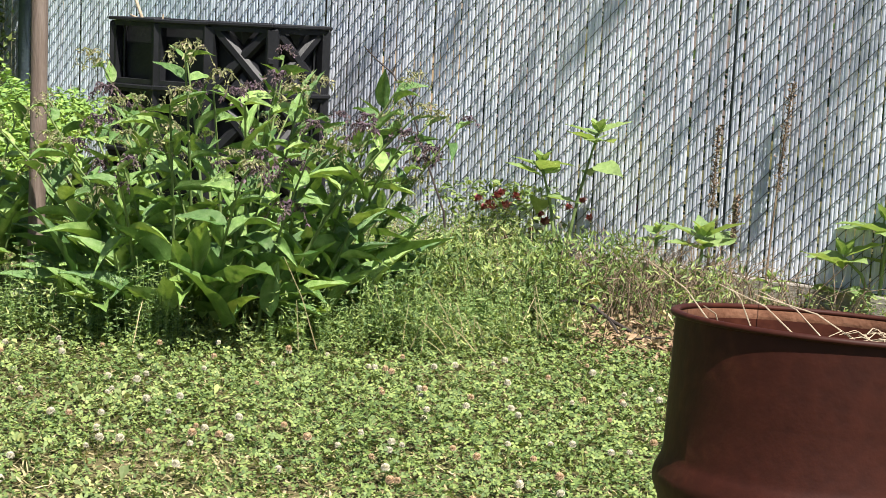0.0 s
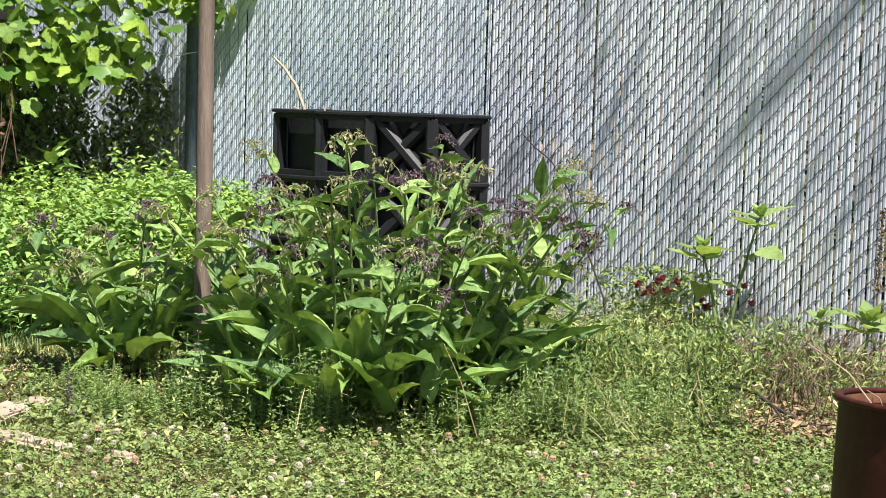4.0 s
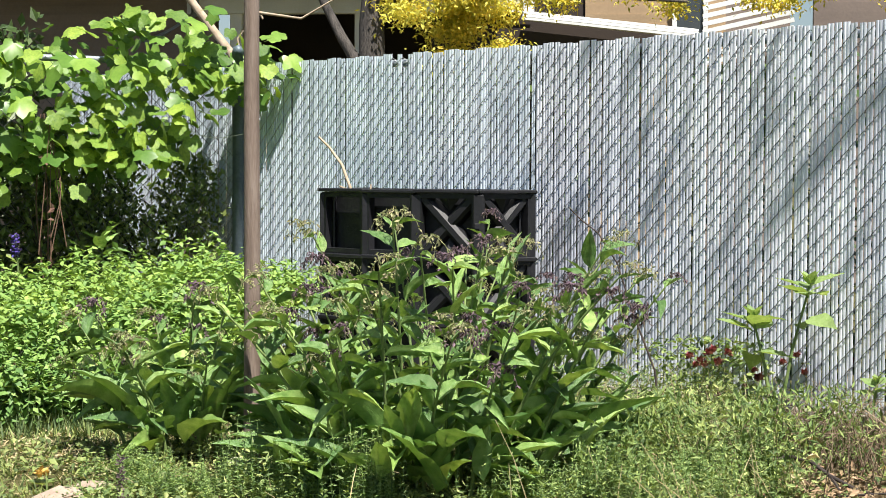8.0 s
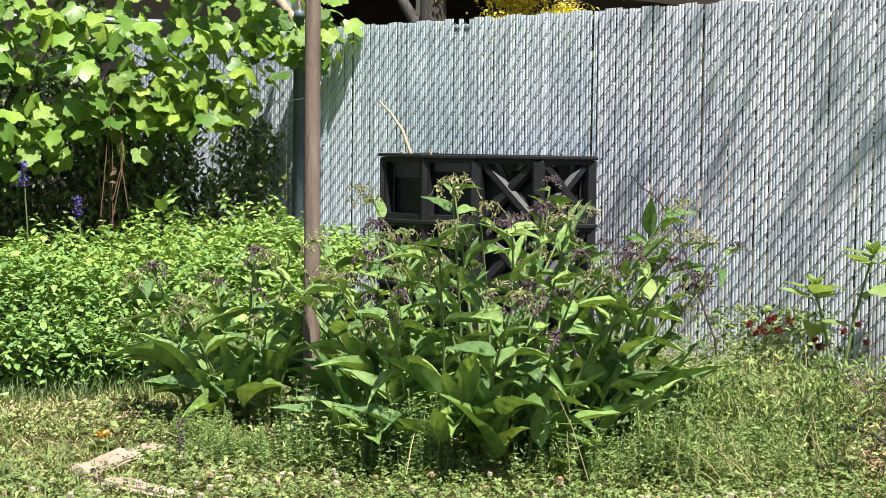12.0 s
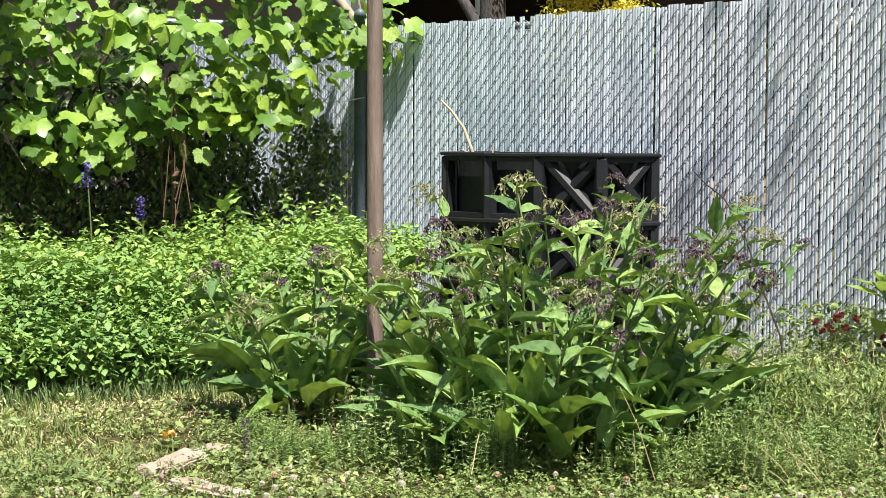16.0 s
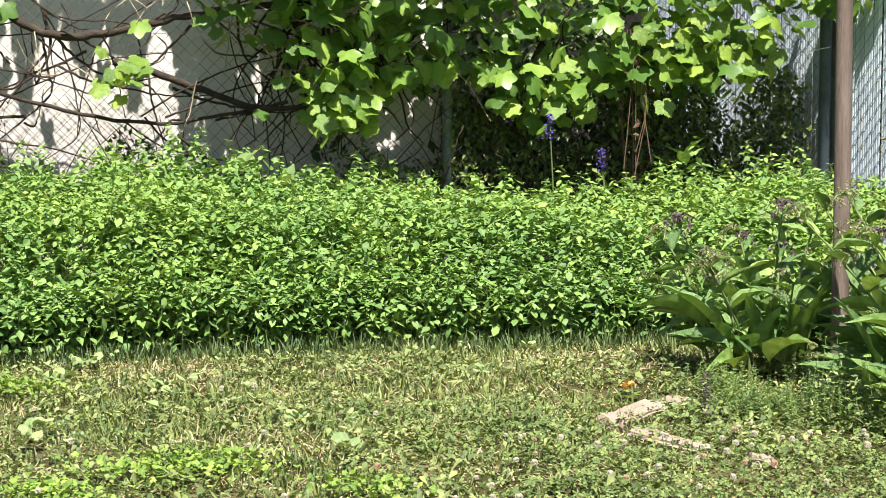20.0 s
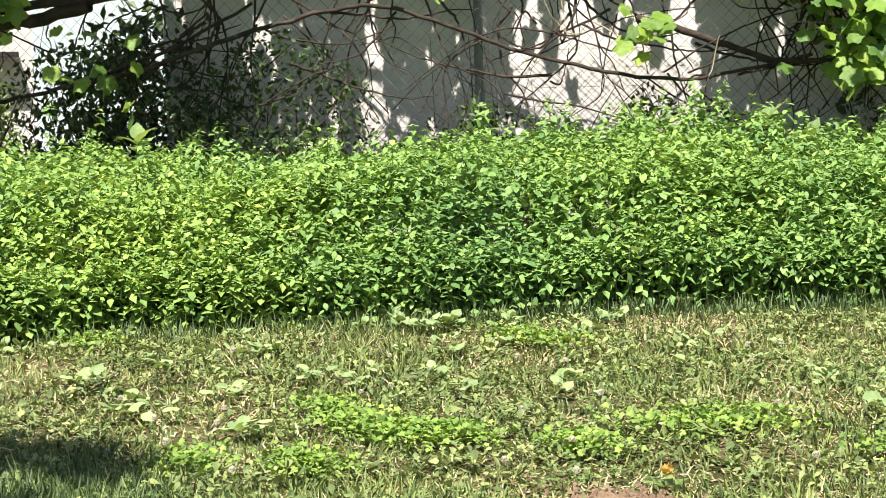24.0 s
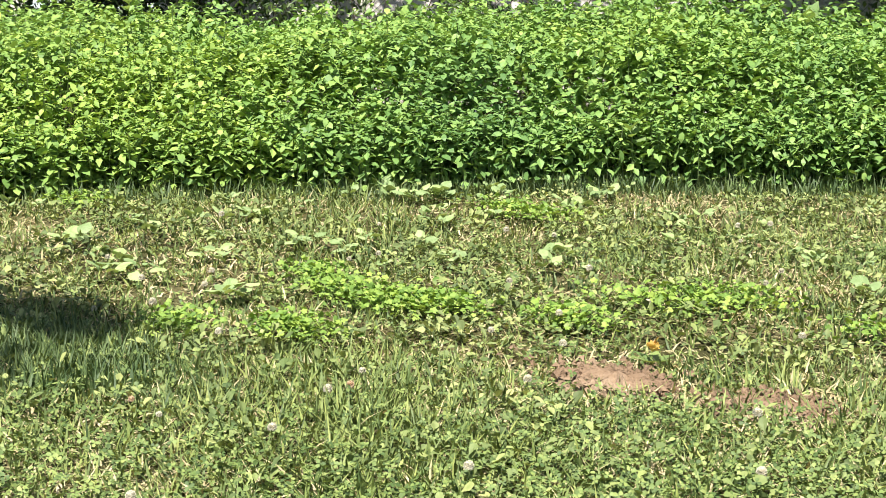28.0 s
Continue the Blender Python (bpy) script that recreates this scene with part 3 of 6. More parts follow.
def cross_panel(w, h, braced=True):
    """A panel with a border, a recessed back and a broad raised cross with bevelled arms."""
    bm = bmesh.new()
    t = 0.032
    add_box(bm, w - 0.004, 0.008, h + 0.012, (0, 0.058, 0))
    for s in (-1, 1):
        add_box(bm, t, 0.045, h - 0.012, (s * (w / 2 - t / 2), 0.012, 0))
        add_box(bm, w - 2 * t, 0.045, t * 0.8, (0, 0.012, s * (h / 2 - t * 0.4 - 0.006)))
    iw, ih = w - 2 * t, h - 1.6 * t
    ang, ln = math.atan2(ih, iw), math.hypot(iw, ih)
    for s in (-1, 1) if braced else ():
        rot = Matrix.Rotation(-s * ang, 4, "Y")
        # a broad arm with sloping flanks, wide at the back and narrow in front
        sec = ((-0.036, 0.05), (-0.030, 0.012), (-0.014, -0.004), (0.014, -0.004), (0.030, 0.012), (0.036, 0.05))
        ends = [[bm.verts.new(rot @ Vector((e * ln * 0.48, y + 0.002 * s, z))) for z, y in sec] for e in (-1, 1)]
        for q in range(5):
            bm.faces.new((ends[0][q], ends[0][q + 1], ends[1][q + 1], ends[1][q]))
        for e in ends:
            bm.faces.new(e)
    for s in (-1, 1) if braced else ():
        v = [bm.verts.new(c) for c in ((-iw * 0.22, 0.024, s * ih * 0.5), (iw * 0.22, 0.024, s * ih * 0.5), (0, 0.024, s * ih * 0.24), (0, -0.004, s * ih * 0.5))]
        for tri in ((0, 1, 3), (0, 3, 2), (1, 2, 3)):
            bm.faces.new([v[q] for q in tri])
    bmesh.ops.recalc_face_normals(bm, faces=bm.faces)
    me = bpy.data.meshes.new("panel")
    bm.to_mesh(me)
    bm.free()
    me.materials.append(M_BLACK)
    return me


for a, b in zip(BIN, BIN[1:] + BIN[:1]):
    d = b - a
    w = d.length
    me = cross_panel(w, LAYER, a not in BIN[:2])
    for lv in range(3):
        ob = part("panel", me, M_BLACK, compost_bin)
        m = frame_of(d.normalized(), (a + b) / 2 + Vector((0, 0, 1.065 - LAYER * (lv + 0.5) - 0.004 * lv)))
        ob.matrix_basis = m
for p in BIN:
    wide = 0.054 if p in BIN[2:4] else 0.036
    part("corner_post", box(wide, 0.036, 1.05, (p.x, p.y, 0.53), 0.006), M_BLACK, compost_bin)
for lv in range(3):
    part("latch", box(0.026, 0.012, 0.028, (BIN[3].x - 0.004, BIN[3].y - 0.024, 0.90 - 0.329 * lv), 0.003), M_BLACK, compost_bin)
for a, b in zip(BIN, BIN[1:] + BIN[:1]):
    d = (b - a)
    for z, hh in ((1.068, 0.018), (0.735, 0.022), (0.41, 0.022)):
        bm = box(d.length + 0.02, 0.055, hh, (0, 0, 0), 0.004)
        ob = part("edge_rail", bm, M_BLACK, compost_bin)
        ob.matrix_basis = frame_of(d.normalized(), (a + b) / 2 + Vector((0, 0, z + random.uniform(-0.003, 0.003))))
fill_v = np.array([[p.x, p.y, 0.93 + 0.03 * math.sin(i * 2)] for i, p in enumerate([Vector((-1.1, 9.15, 0)).lerp(c, 0.84) for c in BIN])] + [[-1.1, 9.15, 0.97]])
part("compost", (fill_v, np.array([[i, (i + 1) % 8, 8] for i in range(8)])), M_LITTER, compost_bin, "brown compost inside")


def twig(name, pts, r0, r1, mat, label, side=()):
    ob = tagged(new(name), label, "twig")
    part("stem", tubes([pts], [(r0, r1)], 6), mat, ob, smooth=True)
    for s in side:
        part("side_shoot", tubes([s], [(r1 * 1.4, r1 * 0.6)], 5), mat, ob)
    return ob


twig("bare_twig", [(-1.52, 9.05, 0.93), (-1.55, 9.05, 1.08), (-1.60, 9.08, 1.2), (-1.67, 9.1, 1.29), (-1.73, 9.12, 1.345)], 0.010, 0.006, M_PALE_TWIG, "pale bare twig sticking out of the compost bin",
     [[(-1.54, 9.05, 1.06), (-1.60, 9.0, 1.09)], [(-1.44, 8.98, 0.95), (-1.43, 8.98, 1.10)]])
twig("arching_twig", [(0.06, 8.2, 0.0), (0.03, 8.2, 0.25), (-0.08, 8.25, 0.53), (-0.15, 8.3, 0.74), (-0.24, 8.3, 0.88), (-0.32, 8.32, 0.94), (-0.38, 8.32, 1.0)], 0.0062, 0.003, M_DARK_TWIG, "dark thin arching twig in front of the fence",
     [[(-0.15, 8.3, 0.74), (-0.11, 8.3, 0.80)], [(-0.24, 8.3, 0.88), (-0.22, 8.3, 0.93)]])

# ---------------------------------------------------------------- comfrey
leaf_kinds = [mesh_np("leaf", *long_leaf(w, fo, ar, 0.015, seed=i), M_COMFREY, True) for i, (w, fo, ar) in enumerate(((0.30, 0.10, 0.2), (0.27, 0.13, 0.35), (0.34, 0.08, 0.12), (0.25, 0.16, 0.5), (0.32, 0.1, 0.28), (0.26, 0.12, 0.06)))]


def place_leaf(parent, kinds, at, az, pitch, roll, size, name="leaf"):
    ob = part(name, random.choice(kinds), None, parent)
    ob.matrix_basis = Matrix.Translation(at) @ Matrix.Rotation(az, 4, "Z") @ Matrix.Rotation(-pitch, 4, "Y") @ Matrix.Rotation(roll, 4, "X") @ Matrix.Scale(size, 4)
    return ob


T_BELL = (np.array([[0, 0, 0], [0.5, 0.22, 0.0], [0.5, -0.11, 0.19], [0.5, -0.11, -0.19], [1, 0.16, 0], [1, -0.08, 0.14], [1, -0.08, -0.14]]),
          np.array([[0, 1, 2], [0, 2, 3], [0, 3, 1], [1, 4, 5], [1, 5, 2], [2, 5, 6], [2, 6, 3], [3, 6, 4], [3, 4, 1]]))


def bell_cluster(n, seed, purple):
    """A curled, drooping cluster: thin sepals and stalks, some with bells."""
    r = np.random.default_rng(seed)
    arm = np.repeat(np.arange(4), n // 4)
    n = len(arm)
    s = r.uniform(0, 1, n)
    aa = arm * 1.6 + 0.5 * np.sin(s * 5)
    p = np.stack([0.085 * s * np.cos(aa), 0.085 * s * np.sin(aa), 0.02 + 0.03 * np.sin(s * 3.0) - 0.07 * s ** 2], 1) + r.normal(0, 0.006, (n, 3))
    long = r.uniform(0.012, 0.030, n)
    thin = scatter(T_FOLD, p, turns(r.uniform(0, 6.28, n), r.normal(-0.7, 0.6, n), r.uniform(0, 6, n)), np.stack([long, long * 0.8, long], 1))
    stalks = []
    for q in range(4):
        ss = np.linspace(0, 1, 6)
        ar = q * 1.6 + 0.5 * np.sin(ss * 5)
        stalks.append(np.stack([0.085 * ss * np.cos(ar), 0.085 * ss * np.sin(ar), 0.02 + 0.03 * np.sin(ss * 3.0) - 0.07 * ss ** 2], 1))
    tv, tf = tubes(stalks, [(0.0022, 0.0012)] * 4, 4)
    thin = joined([thin, (tv, np.concatenate([tf[:, [0, 1, 2]], tf[:, [0, 2, 3]]]))])
    if not purple:
        return thin
    m = n // 2
    return joined([thin, scatter(T_BELL, p[:m], turns(r.uniform(0, 6.28, m), r.uniform(-1.5, -0.6, m), r.uniform(0, 6, m)), r.uniform(0.014, 0.024, m))])


M_SEPAL = material("withered_sepals", [(0.2, 0.23, 0.09), (0.32, 0.32, 0.16), (0.2, 0.16, 0.12)], 0.8, 30, 0.2, spread=0.45, through_light=0.2)
bell_kinds = [mesh_np("inflorescence", *bell_cluster(76, i, i % 3 == 0), M_MAUVE if i % 3 == 0 else M_SEPAL) for i in range(6)]


def comfrey_clump(place, stems, radius, height, basal, seed, label, facing=-math.pi / 2):
    """A clump of stems that lean outwards, with lance-shaped leaves that spread and droop, curled flower clusters, and broad leaves from the ground."""
    rc = random.Random(seed)
    plant = thing("comfrey_plant", place, label, "plant", "comfrey")
    for i in range(stems):
        a = i * 2.399963
        q = math.sqrt((i + 0.5) / stems)
        bx, by = radius * q * math.cos(a), radius * 0.85 * q * math.sin(a)
        lean = 0.10 + 0.52 * q * rc.uniform(0.6, 1.15)
        h = height * (1.06 - 0.40 * q) * rc.uniform(0.72, 1.06)
        la = a + rc.uniform(-0.6, 0.6)
        pts = []
        for s in np.linspace(0, 1, 7):
            pts.append(Vector((bx + math.cos(la) * lean * h * s ** 1.5, by + math.sin(la) * lean * h * s ** 1.5, h * s * (1 - 0.08 * s))))
        stem = part("stem", tubes([pts], [(0.008, 0.0035)], 6), M_COMFREY_STEM, plant, smooth=True)
        for j, s in enumerate(np.linspace(0.16, 1.0, 12)):
            f = min(s * 6, 5.999)
            k = int(f)
            at = pts[k].lerp(pts[k + 1], f - k)
            az = la + j * 2.4 + rc.uniform(-0.5, 0.5)
            size = (0.28 - 0.14 * s) * rc.uniform(0.6, 1.25)
            ob = place_leaf(stem, leaf_kinds, at, az, rc.uniform(-0.05, 1.2), rc.uniform(-0.7, 0.7), size, "leaf" if j < 7 else "upper_leaf")
            ob.scale.y *= rc.uniform(0.75, 1.1)
        for j in range(2):
            s = 1.0 if j == 0 else rc.uniform(0.66, 0.97)
            f = min(s * 6, 5.999)
            at = pts[int(f)].lerp(pts[int(f) + 1], f - int(f))
            az = la + rc.uniform(-1.9, 1.9)
            tip = at + Vector((math.cos(az) * 0.045, math.sin(az) * 0.045, 0.035))
            cl = part("inflorescence", bell_kinds[rc.randrange(6)], None, stem, "drooping withered mauve flowers")
            cl.matrix_basis = Matrix.Translation(tip) @ Matrix.Rotation(az, 4, "Z") @ Matrix.Scale(rc.uniform(0.45, 0.95), 4)
    for i in range(basal):
        a = facing + rc.uniform(-1.7, 2.0)
        q = rc.uniform(0.55, 1.28) * radius
        size = rc.uniform(0.20, 0.40)
        ob = place_leaf(plant, leaf_kinds[:5], (q * math.cos(a), q * 0.95 * math.sin(a), rc.uniform(0.02, 0.22)), a + rc.uniform(-0.8, 0.8), rc.uniform(0.4, 1.3), rc.uniform(-0.7, 0.7), size, "basal_leaf")
        ob.scale.y *= rc.uniform(0.75, 1.05)
    return plant


comfrey_clump((-0.77, 6.46, 0), 46, 0.50, 1.13, 92, 11, "large flowering comfrey clump with broad green leaves")
comfrey_clump((-1.86, 7.02, 0), 18, 0.27, 0.76, 22, 12, "smaller comfrey clump leaning round the wooden pole")


# ---------------------------------------------------------------- mint bed
FRONT_EDGE = np.array([(-1.9, 8.25), (-2.5, 7.85), (-3.4, 7.25), (-4.2, 6.62), (-4.85, 5.95), (-5.4, 5.2), (-6.0, 4.45), (-6.55, 3.65), (-7.3, 2.5)])
BACK_EDGE = np.array([(-1.9, 10.0), (-2.7, 10.3), (-4.1, 9.55), (-5.2, 8.8), (-6.0, 8.2), (-6.8, 7.6), (-7.6, 7.0), (-8.6, 6.3), (-9.8, 5.4)])


def bed_point(u, v):
    """u along the bed from its end by the pole, v from the front edge to the back."""
    s = u * (len(FRONT_EDGE) - 1)
    i = np.minimum(s.astype(int), len(FRONT_EDGE) - 2)
    w = (s - i)[:, None]
    a = FRONT_EDGE[i] * (1 - w) + FRONT_EDGE[i + 1] * w
    b = BACK_EDGE[i] * (1 - w) + BACK_EDGE[i + 1] * w
    return a * (1 - v[:, None]) + b * v[:, None]


N = 10800
u = rng.uniform(0, 1, N) ** 0.85
v = rng.uniform(0, 1, N) ** 1.25
v[:1700] = rng.uniform(-0.01, 0.05, 1700)
xy = bed_point(u, v) + rng.normal(0, 0.05, (N, 2))
along = (xy[:, 0] - C0.x) * LD.x + (xy[:, 1] - C0.y) * LD.y
# the bed is hummocky: tall towards the middle, lower before the outbuilding's far end
crest = np.interp(along, (0, 0.8, 1.9, 2.6, 3.2, 3.8, 4.5, 5.3, 5.6, 5.9, 6.4, 6.9, 7.4, 8.1, 9.0, 9.8), (0.60, 0.60, 0.52, 0.52, 0.59, 0.72, 0.72, 0.68, 0.58, 0.47, 0.49, 0.57, 0.61, 0.58, 0.53, 0.46))
hgt = 0.50 * (1 - v) + crest * v + 0.05 * bumps(xy[:, 0], xy[:, 1], 0.9) + 0.045 * rng.normal(0, 1, N)
hgt *= np.clip(0.45 + v * 2.6, 0, 1)
hgt *= 1 + 0.10 * bumps(xy[:, 0] * 1.0 + 5, xy[:, 1], 3.4) + np.where(rng.uniform(0, 1, N) < 0.10, rng.uniform(0.08, 0.26, N), 0)
hgt = np.clip(hgt, 0.14, 1.0)
hgt[:800] *= rng.uniform(0.5, 0.8, 800)
lean_a, lean = rng.uniform(0, 6.28, N), rng.uniform(0.02, 0.16, N)
front_push = np.clip(1 - v * 8, 0, 1) * 0.12
lean_x = np.cos(lean_a) * lean + front_push * 0.62
lean_y = np.sin(lean_a) * lean - front_push * 0.78
paths = [[(x, y, -0.02), (x + lx * h * 0.4, y + ly * h * 0.4, h * 0.5), (x + lx * h, y + ly * h, h)] for (x, y), h, lx, ly in zip(xy[:2600], hgt[:2600], lean_x, lean_y)]
chunks = []
# leaf pairs by their distance below the tip of each shoot
PAIRS = ((0.002, 0.025, 1.0), (0.010, 0.037, 0.7), (0.026, 0.044, 0.5), (0.050, 0.048, 0.4), (0.082, 0.051, 0.35), (0.12, 0.052, 0.3), (0.17, 0.052, 0.25), (0.23, 0.052, 0.15), (0.30, 0.052, 0.1), (0.38, 0.05, 0.0))
for lv, (down, leaf, rise) in enumerate(PAIRS):
    for side in (0, 1):
        keep = (hgt - down > 0.02) & ((v < 0.22) | (lv < 6))
        n = keep.sum()
        h = hgt[keep]
        ss = 1 - (down * rng.uniform(0.85, 1.15, n)) / h
        pos = np.stack([xy[keep, 0] + lean_x[keep] * h * ss, xy[keep, 1] + lean_y[keep] * h * ss, h * ss], 1)
        az = lean_a[keep] * 3 + lv * math.pi / 2 + side * math.pi + rng.normal(0, 0.25, n)
        size = leaf * rng.uniform(0.7, 1.3, n)
        chunks.append(scatter((T_OVAL, T_FOLD)[side], pos, turns(az, rng.normal(rise - 0.72, 0.36, n), rng.normal(0, 0.35, n)), np.stack([size, size * 1.08, size], 1)))
stuff("mint_bed", joined(chunks), M_MINT, "dense knee-high bed of bright green mint", "plants")
stuff("mint_stems", tubes(paths, [(0.003, 0.002)] * len(paths), 3), M_MINT_STEM, "upright green stems of the mint bed", "plants")


# ---------------------------------------------------------------- lawn
def bed_front_y(x):
    return np.interp(x, FRONT_EDGE[::-1, 0], FRONT_EDGE[::-1, 1])


def lawn_points(n, r0, r1, a0=-68.0, a1=22.0):
    r = np.sqrt(rng.uniform(r0 ** 2, r1 ** 2, n))
    a = np.radians(rng.uniform(a0, a1, n))
    x, y = r * np.sin(a), r * np.cos(a)
    ok = (y < np.where(x < -1.9, bed_front_y(x) + 0.12, 8.2)) & (np.hypot(x - 0.735, y - 3.06) > 0.30)
    return x[ok], y[ok]


def not_bare(x, y):
    d1 = np.hypot((x + 2.60) / 1.3, y - 3.52)
    d2 = np.hypot(x + 2.17, y - 3.58)
    d3 = np.hypot((x - 0.85) / 1.3, (y - 6.5) / 1.2)
    edge = rng.uniform(0.03, 0.17, len(x))
    return (d1 > edge) & (d2 > edge) & (d3 > edge * 2.4)


chunks_g, chunks_s, chunks_t = [], [], []
for n, r0, r1 in ((80000, 2.2, 4.6), (125000, 4.6, 8.6)):
    x, y = lawn_points(n // 5, r0, r1)
    k = not_bare(x, y)
    spread = rng.uniform(0.006, 0.02, k.sum()).repeat(5)
    x, y = x[k].repeat(5), y[k].repeat(5)
    m = len(x)
    x, y = x + rng.normal(0, 1, m) * spread, y + rng.normal(0, 1, m) * spread
    tall = np.clip(0.5 + 0.8 * bumps(x, y, 1.1) + rng.normal(0, 0.2, m), 0, 1)
    worn = rng.uniform(0, 1, m) < np.clip(0.5 + 0.35 * (x + 2.0), 0.0, 0.75) * (y > 3.9)
    x, y, tall = x[~worn], y[~worn], tall[~worn]
    m = len(x)
    dry = rng.uniform(0, 1, m) < 0.27 + 0.26 * bumps(x + 3, y, 1.6) + 0.4 * np.exp(-((x + 0.7) / 0.55) ** 2 - ((y - 4.05) / 0.45) ** 2)
    shade = np.clip(1 - np.hypot(x + 3.95, y - 2.9) / 0.5, 0, 1)
    ln = (0.032 + 0.030 * tall * np.clip(0.4 - x * 0.3, 0.4, 1.1) + 0.05 * shade) * rng.uniform(0.6, 1.5, m)
    wd = rng.uniform(0.0036, 0.0085, m)
    pitch = rng.uniform(0.35, 1.45, m)
    rot = turns(rng.uniform(0, 6.28, m), pitch, rng.uniform(-0.6, 0.6, m))
    size = np.stack([ln, wd, ln], 1)
    pos = np.stack([x, y, lawn_height(x, y) - 0.004], 1)
    chunks_g.append(scatter(T_BLADE, pos[~dry], rot[~dry], size[~dry]))
    size[:, 2] *= 1.5
    flat = turns(rng.uniform(0, 6.28, m), rng.uniform(0.05, 0.9, m), rng.uniform(-0.6, 0.6, m))
    tx, ty = lawn_points(n * 2 // 5, r0, r1)
    tm = len(tx)
    chunks_t.append(scatter(T_BLADE, np.stack([tx, ty, lawn_height(tx, ty) + rng.uniform(0.0, 0.008, tm)], 1), turns(rng.uniform(0, 6.28, tm), rng.normal(0, 0.25, tm), rng.normal(0, 0.4, tm)), np.stack([rng.uniform(0.015, 0.04, tm), rng.uniform(0.004, 0.009, tm), rng.uniform(0.01, 0.03, tm)], 1)))
    chunks_s.append(scatter(T_BLADE, pos[dry] + [0, 0, 0.006], flat[dry], size[dry] * 0.9))
# coarse blue-green grass: one large tuft in the shade, and small ones through the lawn
tx, ty = rng.uniform(-5.2, -1.9, 60), rng.uniform(2.6, 5.6, 60)
ok = ty < bed_front_y(tx) - 0.15
tx, ty = tx[ok], ty[ok]
ti = np.repeat(np.arange(len(tx)), 45)
fr = 4200
fe = bed_point(np.clip(rng.beta(1.6, 2.2, fr), 0.04, 0.9), np.full(fr, -0.02)) + rng.normal(0, 0.07, (fr, 2)) + [0.05, -0.06]
x = np.concatenate([rng.normal(-3.80, 0.24, 2600), tx[ti] + rng.normal(0, 0.07, len(ti)), fe[:, 0]])
y = np.concatenate([rng.normal(2.66, 0.15, 2600), ty[ti] + rng.normal(0, 0.045, len(ti)), fe[:, 1]])
m = len(x)
ln = np.concatenate([rng.uniform(0.04, 0.10, 2600), rng.uniform(0.025, 0.06, len(ti)), rng.uniform(0.04, 0.12, fr)])
stuff("grass_tuft", scatter(T_BLADE, np.stack([x, y, lawn_height(x, y) - 0.004], 1), turns(rng.uniform(0, 6.28, m), rng.uniform(0.9, 1.5, m), rng.uniform(-0.6, 0.6, m)), np.stack([ln, rng.uniform(0.004, 0.008, m), ln], 1)), M_BLUE_GRASS, "taller blue-green tuft of coarse grass in the lawn", "grass")
m = 90000
r_, a_ = np.sqrt(rng.uniform(0.1, 75, m)), rng.uniform(22, 292, m)
x, y = r_ * np.sin(np.radians(a_)), r_ * np.cos(np.radians(a_))
near = rng.uniform(0, 1, m) < 0.12
rn, an = np.sqrt(rng.uniform(0.0, 5.6, m)), rng.uniform(0, 2 * math.pi, m)
x, y = np.where(near, rn * np.sin(an), x), np.where(near, rn * np.cos(an), y)
k = np.hypot(x - 0.735, y - 3.06) > 0.33
x, y = x[k], y[k]
m = len(x)
chunks_g.append(scatter(T_BLADE, np.stack([x, y, lawn_height(x, y) + 0.002], 1), turns(rng.uniform(0, 6.28, m), rng.uniform(0.1, 1.0, m), rng.uniform(-0.5, 0.5, m)), np.stack([rng.uniform(0.04, 0.08, m), rng.uniform(0.010, 0.024, m), rng.uniform(0.03, 0.06, m)], 1)))
stuff("lawn_grass", joined(chunks_g), M_GRASS, "short mown green lawn grass", "grass")
stuff("lawn_thatch", joined(chunks_t), M_THATCH, "brown thatch of old clippings under the lawn", "grass")
stuff("dry_grass", joined(chunks_s), M_STRAW, "dry straw-coloured clippings in the lawn", "grass")

chunks = []
for n, r0, r1 in ((50000, 2.3, 4.6), (66000, 4.6, 6.4), (4000, 6.4, 8.4)):
    x, y = lawn_points(n, r0, r1)
    k = not_bare(x, y) & (rng.uniform(0, 1, len(x)) < np.clip(0.5 + 0.5 * bumps(x + 1, y - 2, 1.0) + 0.3 * bumps(x, y, 6.0) + 0.34 * (x + 1.9) - 0.75 * np.exp(-((x + 0.7) / 0.5) ** 2 - ((y - 4.05) / 0.42) ** 2) + 0.9 * np.clip(4.2 - np.hypot(x, y), 0, 1), 0.08, 1))
    x, y = x[k], y[k]
    m = len(x)
    pos = np.stack([x, y, lawn_height(x, y) + rng.uniform(0.012, 0.055, m)], 1)
    rot = turns(rng.uniform(0, 6.28, m), rng.normal(0, 0.45, m), rng.normal(0, 0.45, m))
    chunks.append(scatter(T_CLOVER, pos, rot, rng.uniform(0.008, 0.0138, m)))
m = 26000
r_, a_ = np.sqrt(rng.uniform(0.1, 75, m)), np.radians(rng.uniform(20, 294, m))
x, y = r_ * np.sin(a_), r_ * np.cos(a_)
rn, an = np.sqrt(rng.uniform(0.0, 5.6, m)), rng.uniform(0, 2 * math.pi, m)
x, y = np.where(np.arange(m) < 2600, rn * np.sin(an), x), np.where(np.arange(m) < 2600, rn * np.cos(an), y)
chunks.append(scatter(T_CLOVER, np.stack([x, y, lawn_height(x, y) + rng.uniform(0.01, 0.04, m)], 1), turns(rng.uniform(0, 6.28, m), rng.normal(0, 0.4, m), rng.normal(0, 0.4, m)), rng.uniform(0.014, 0.026, m)))
stuff("clover_leaves", joined(chunks), M_CLOVER, "white clover leaves spread through the lawn", "clover")


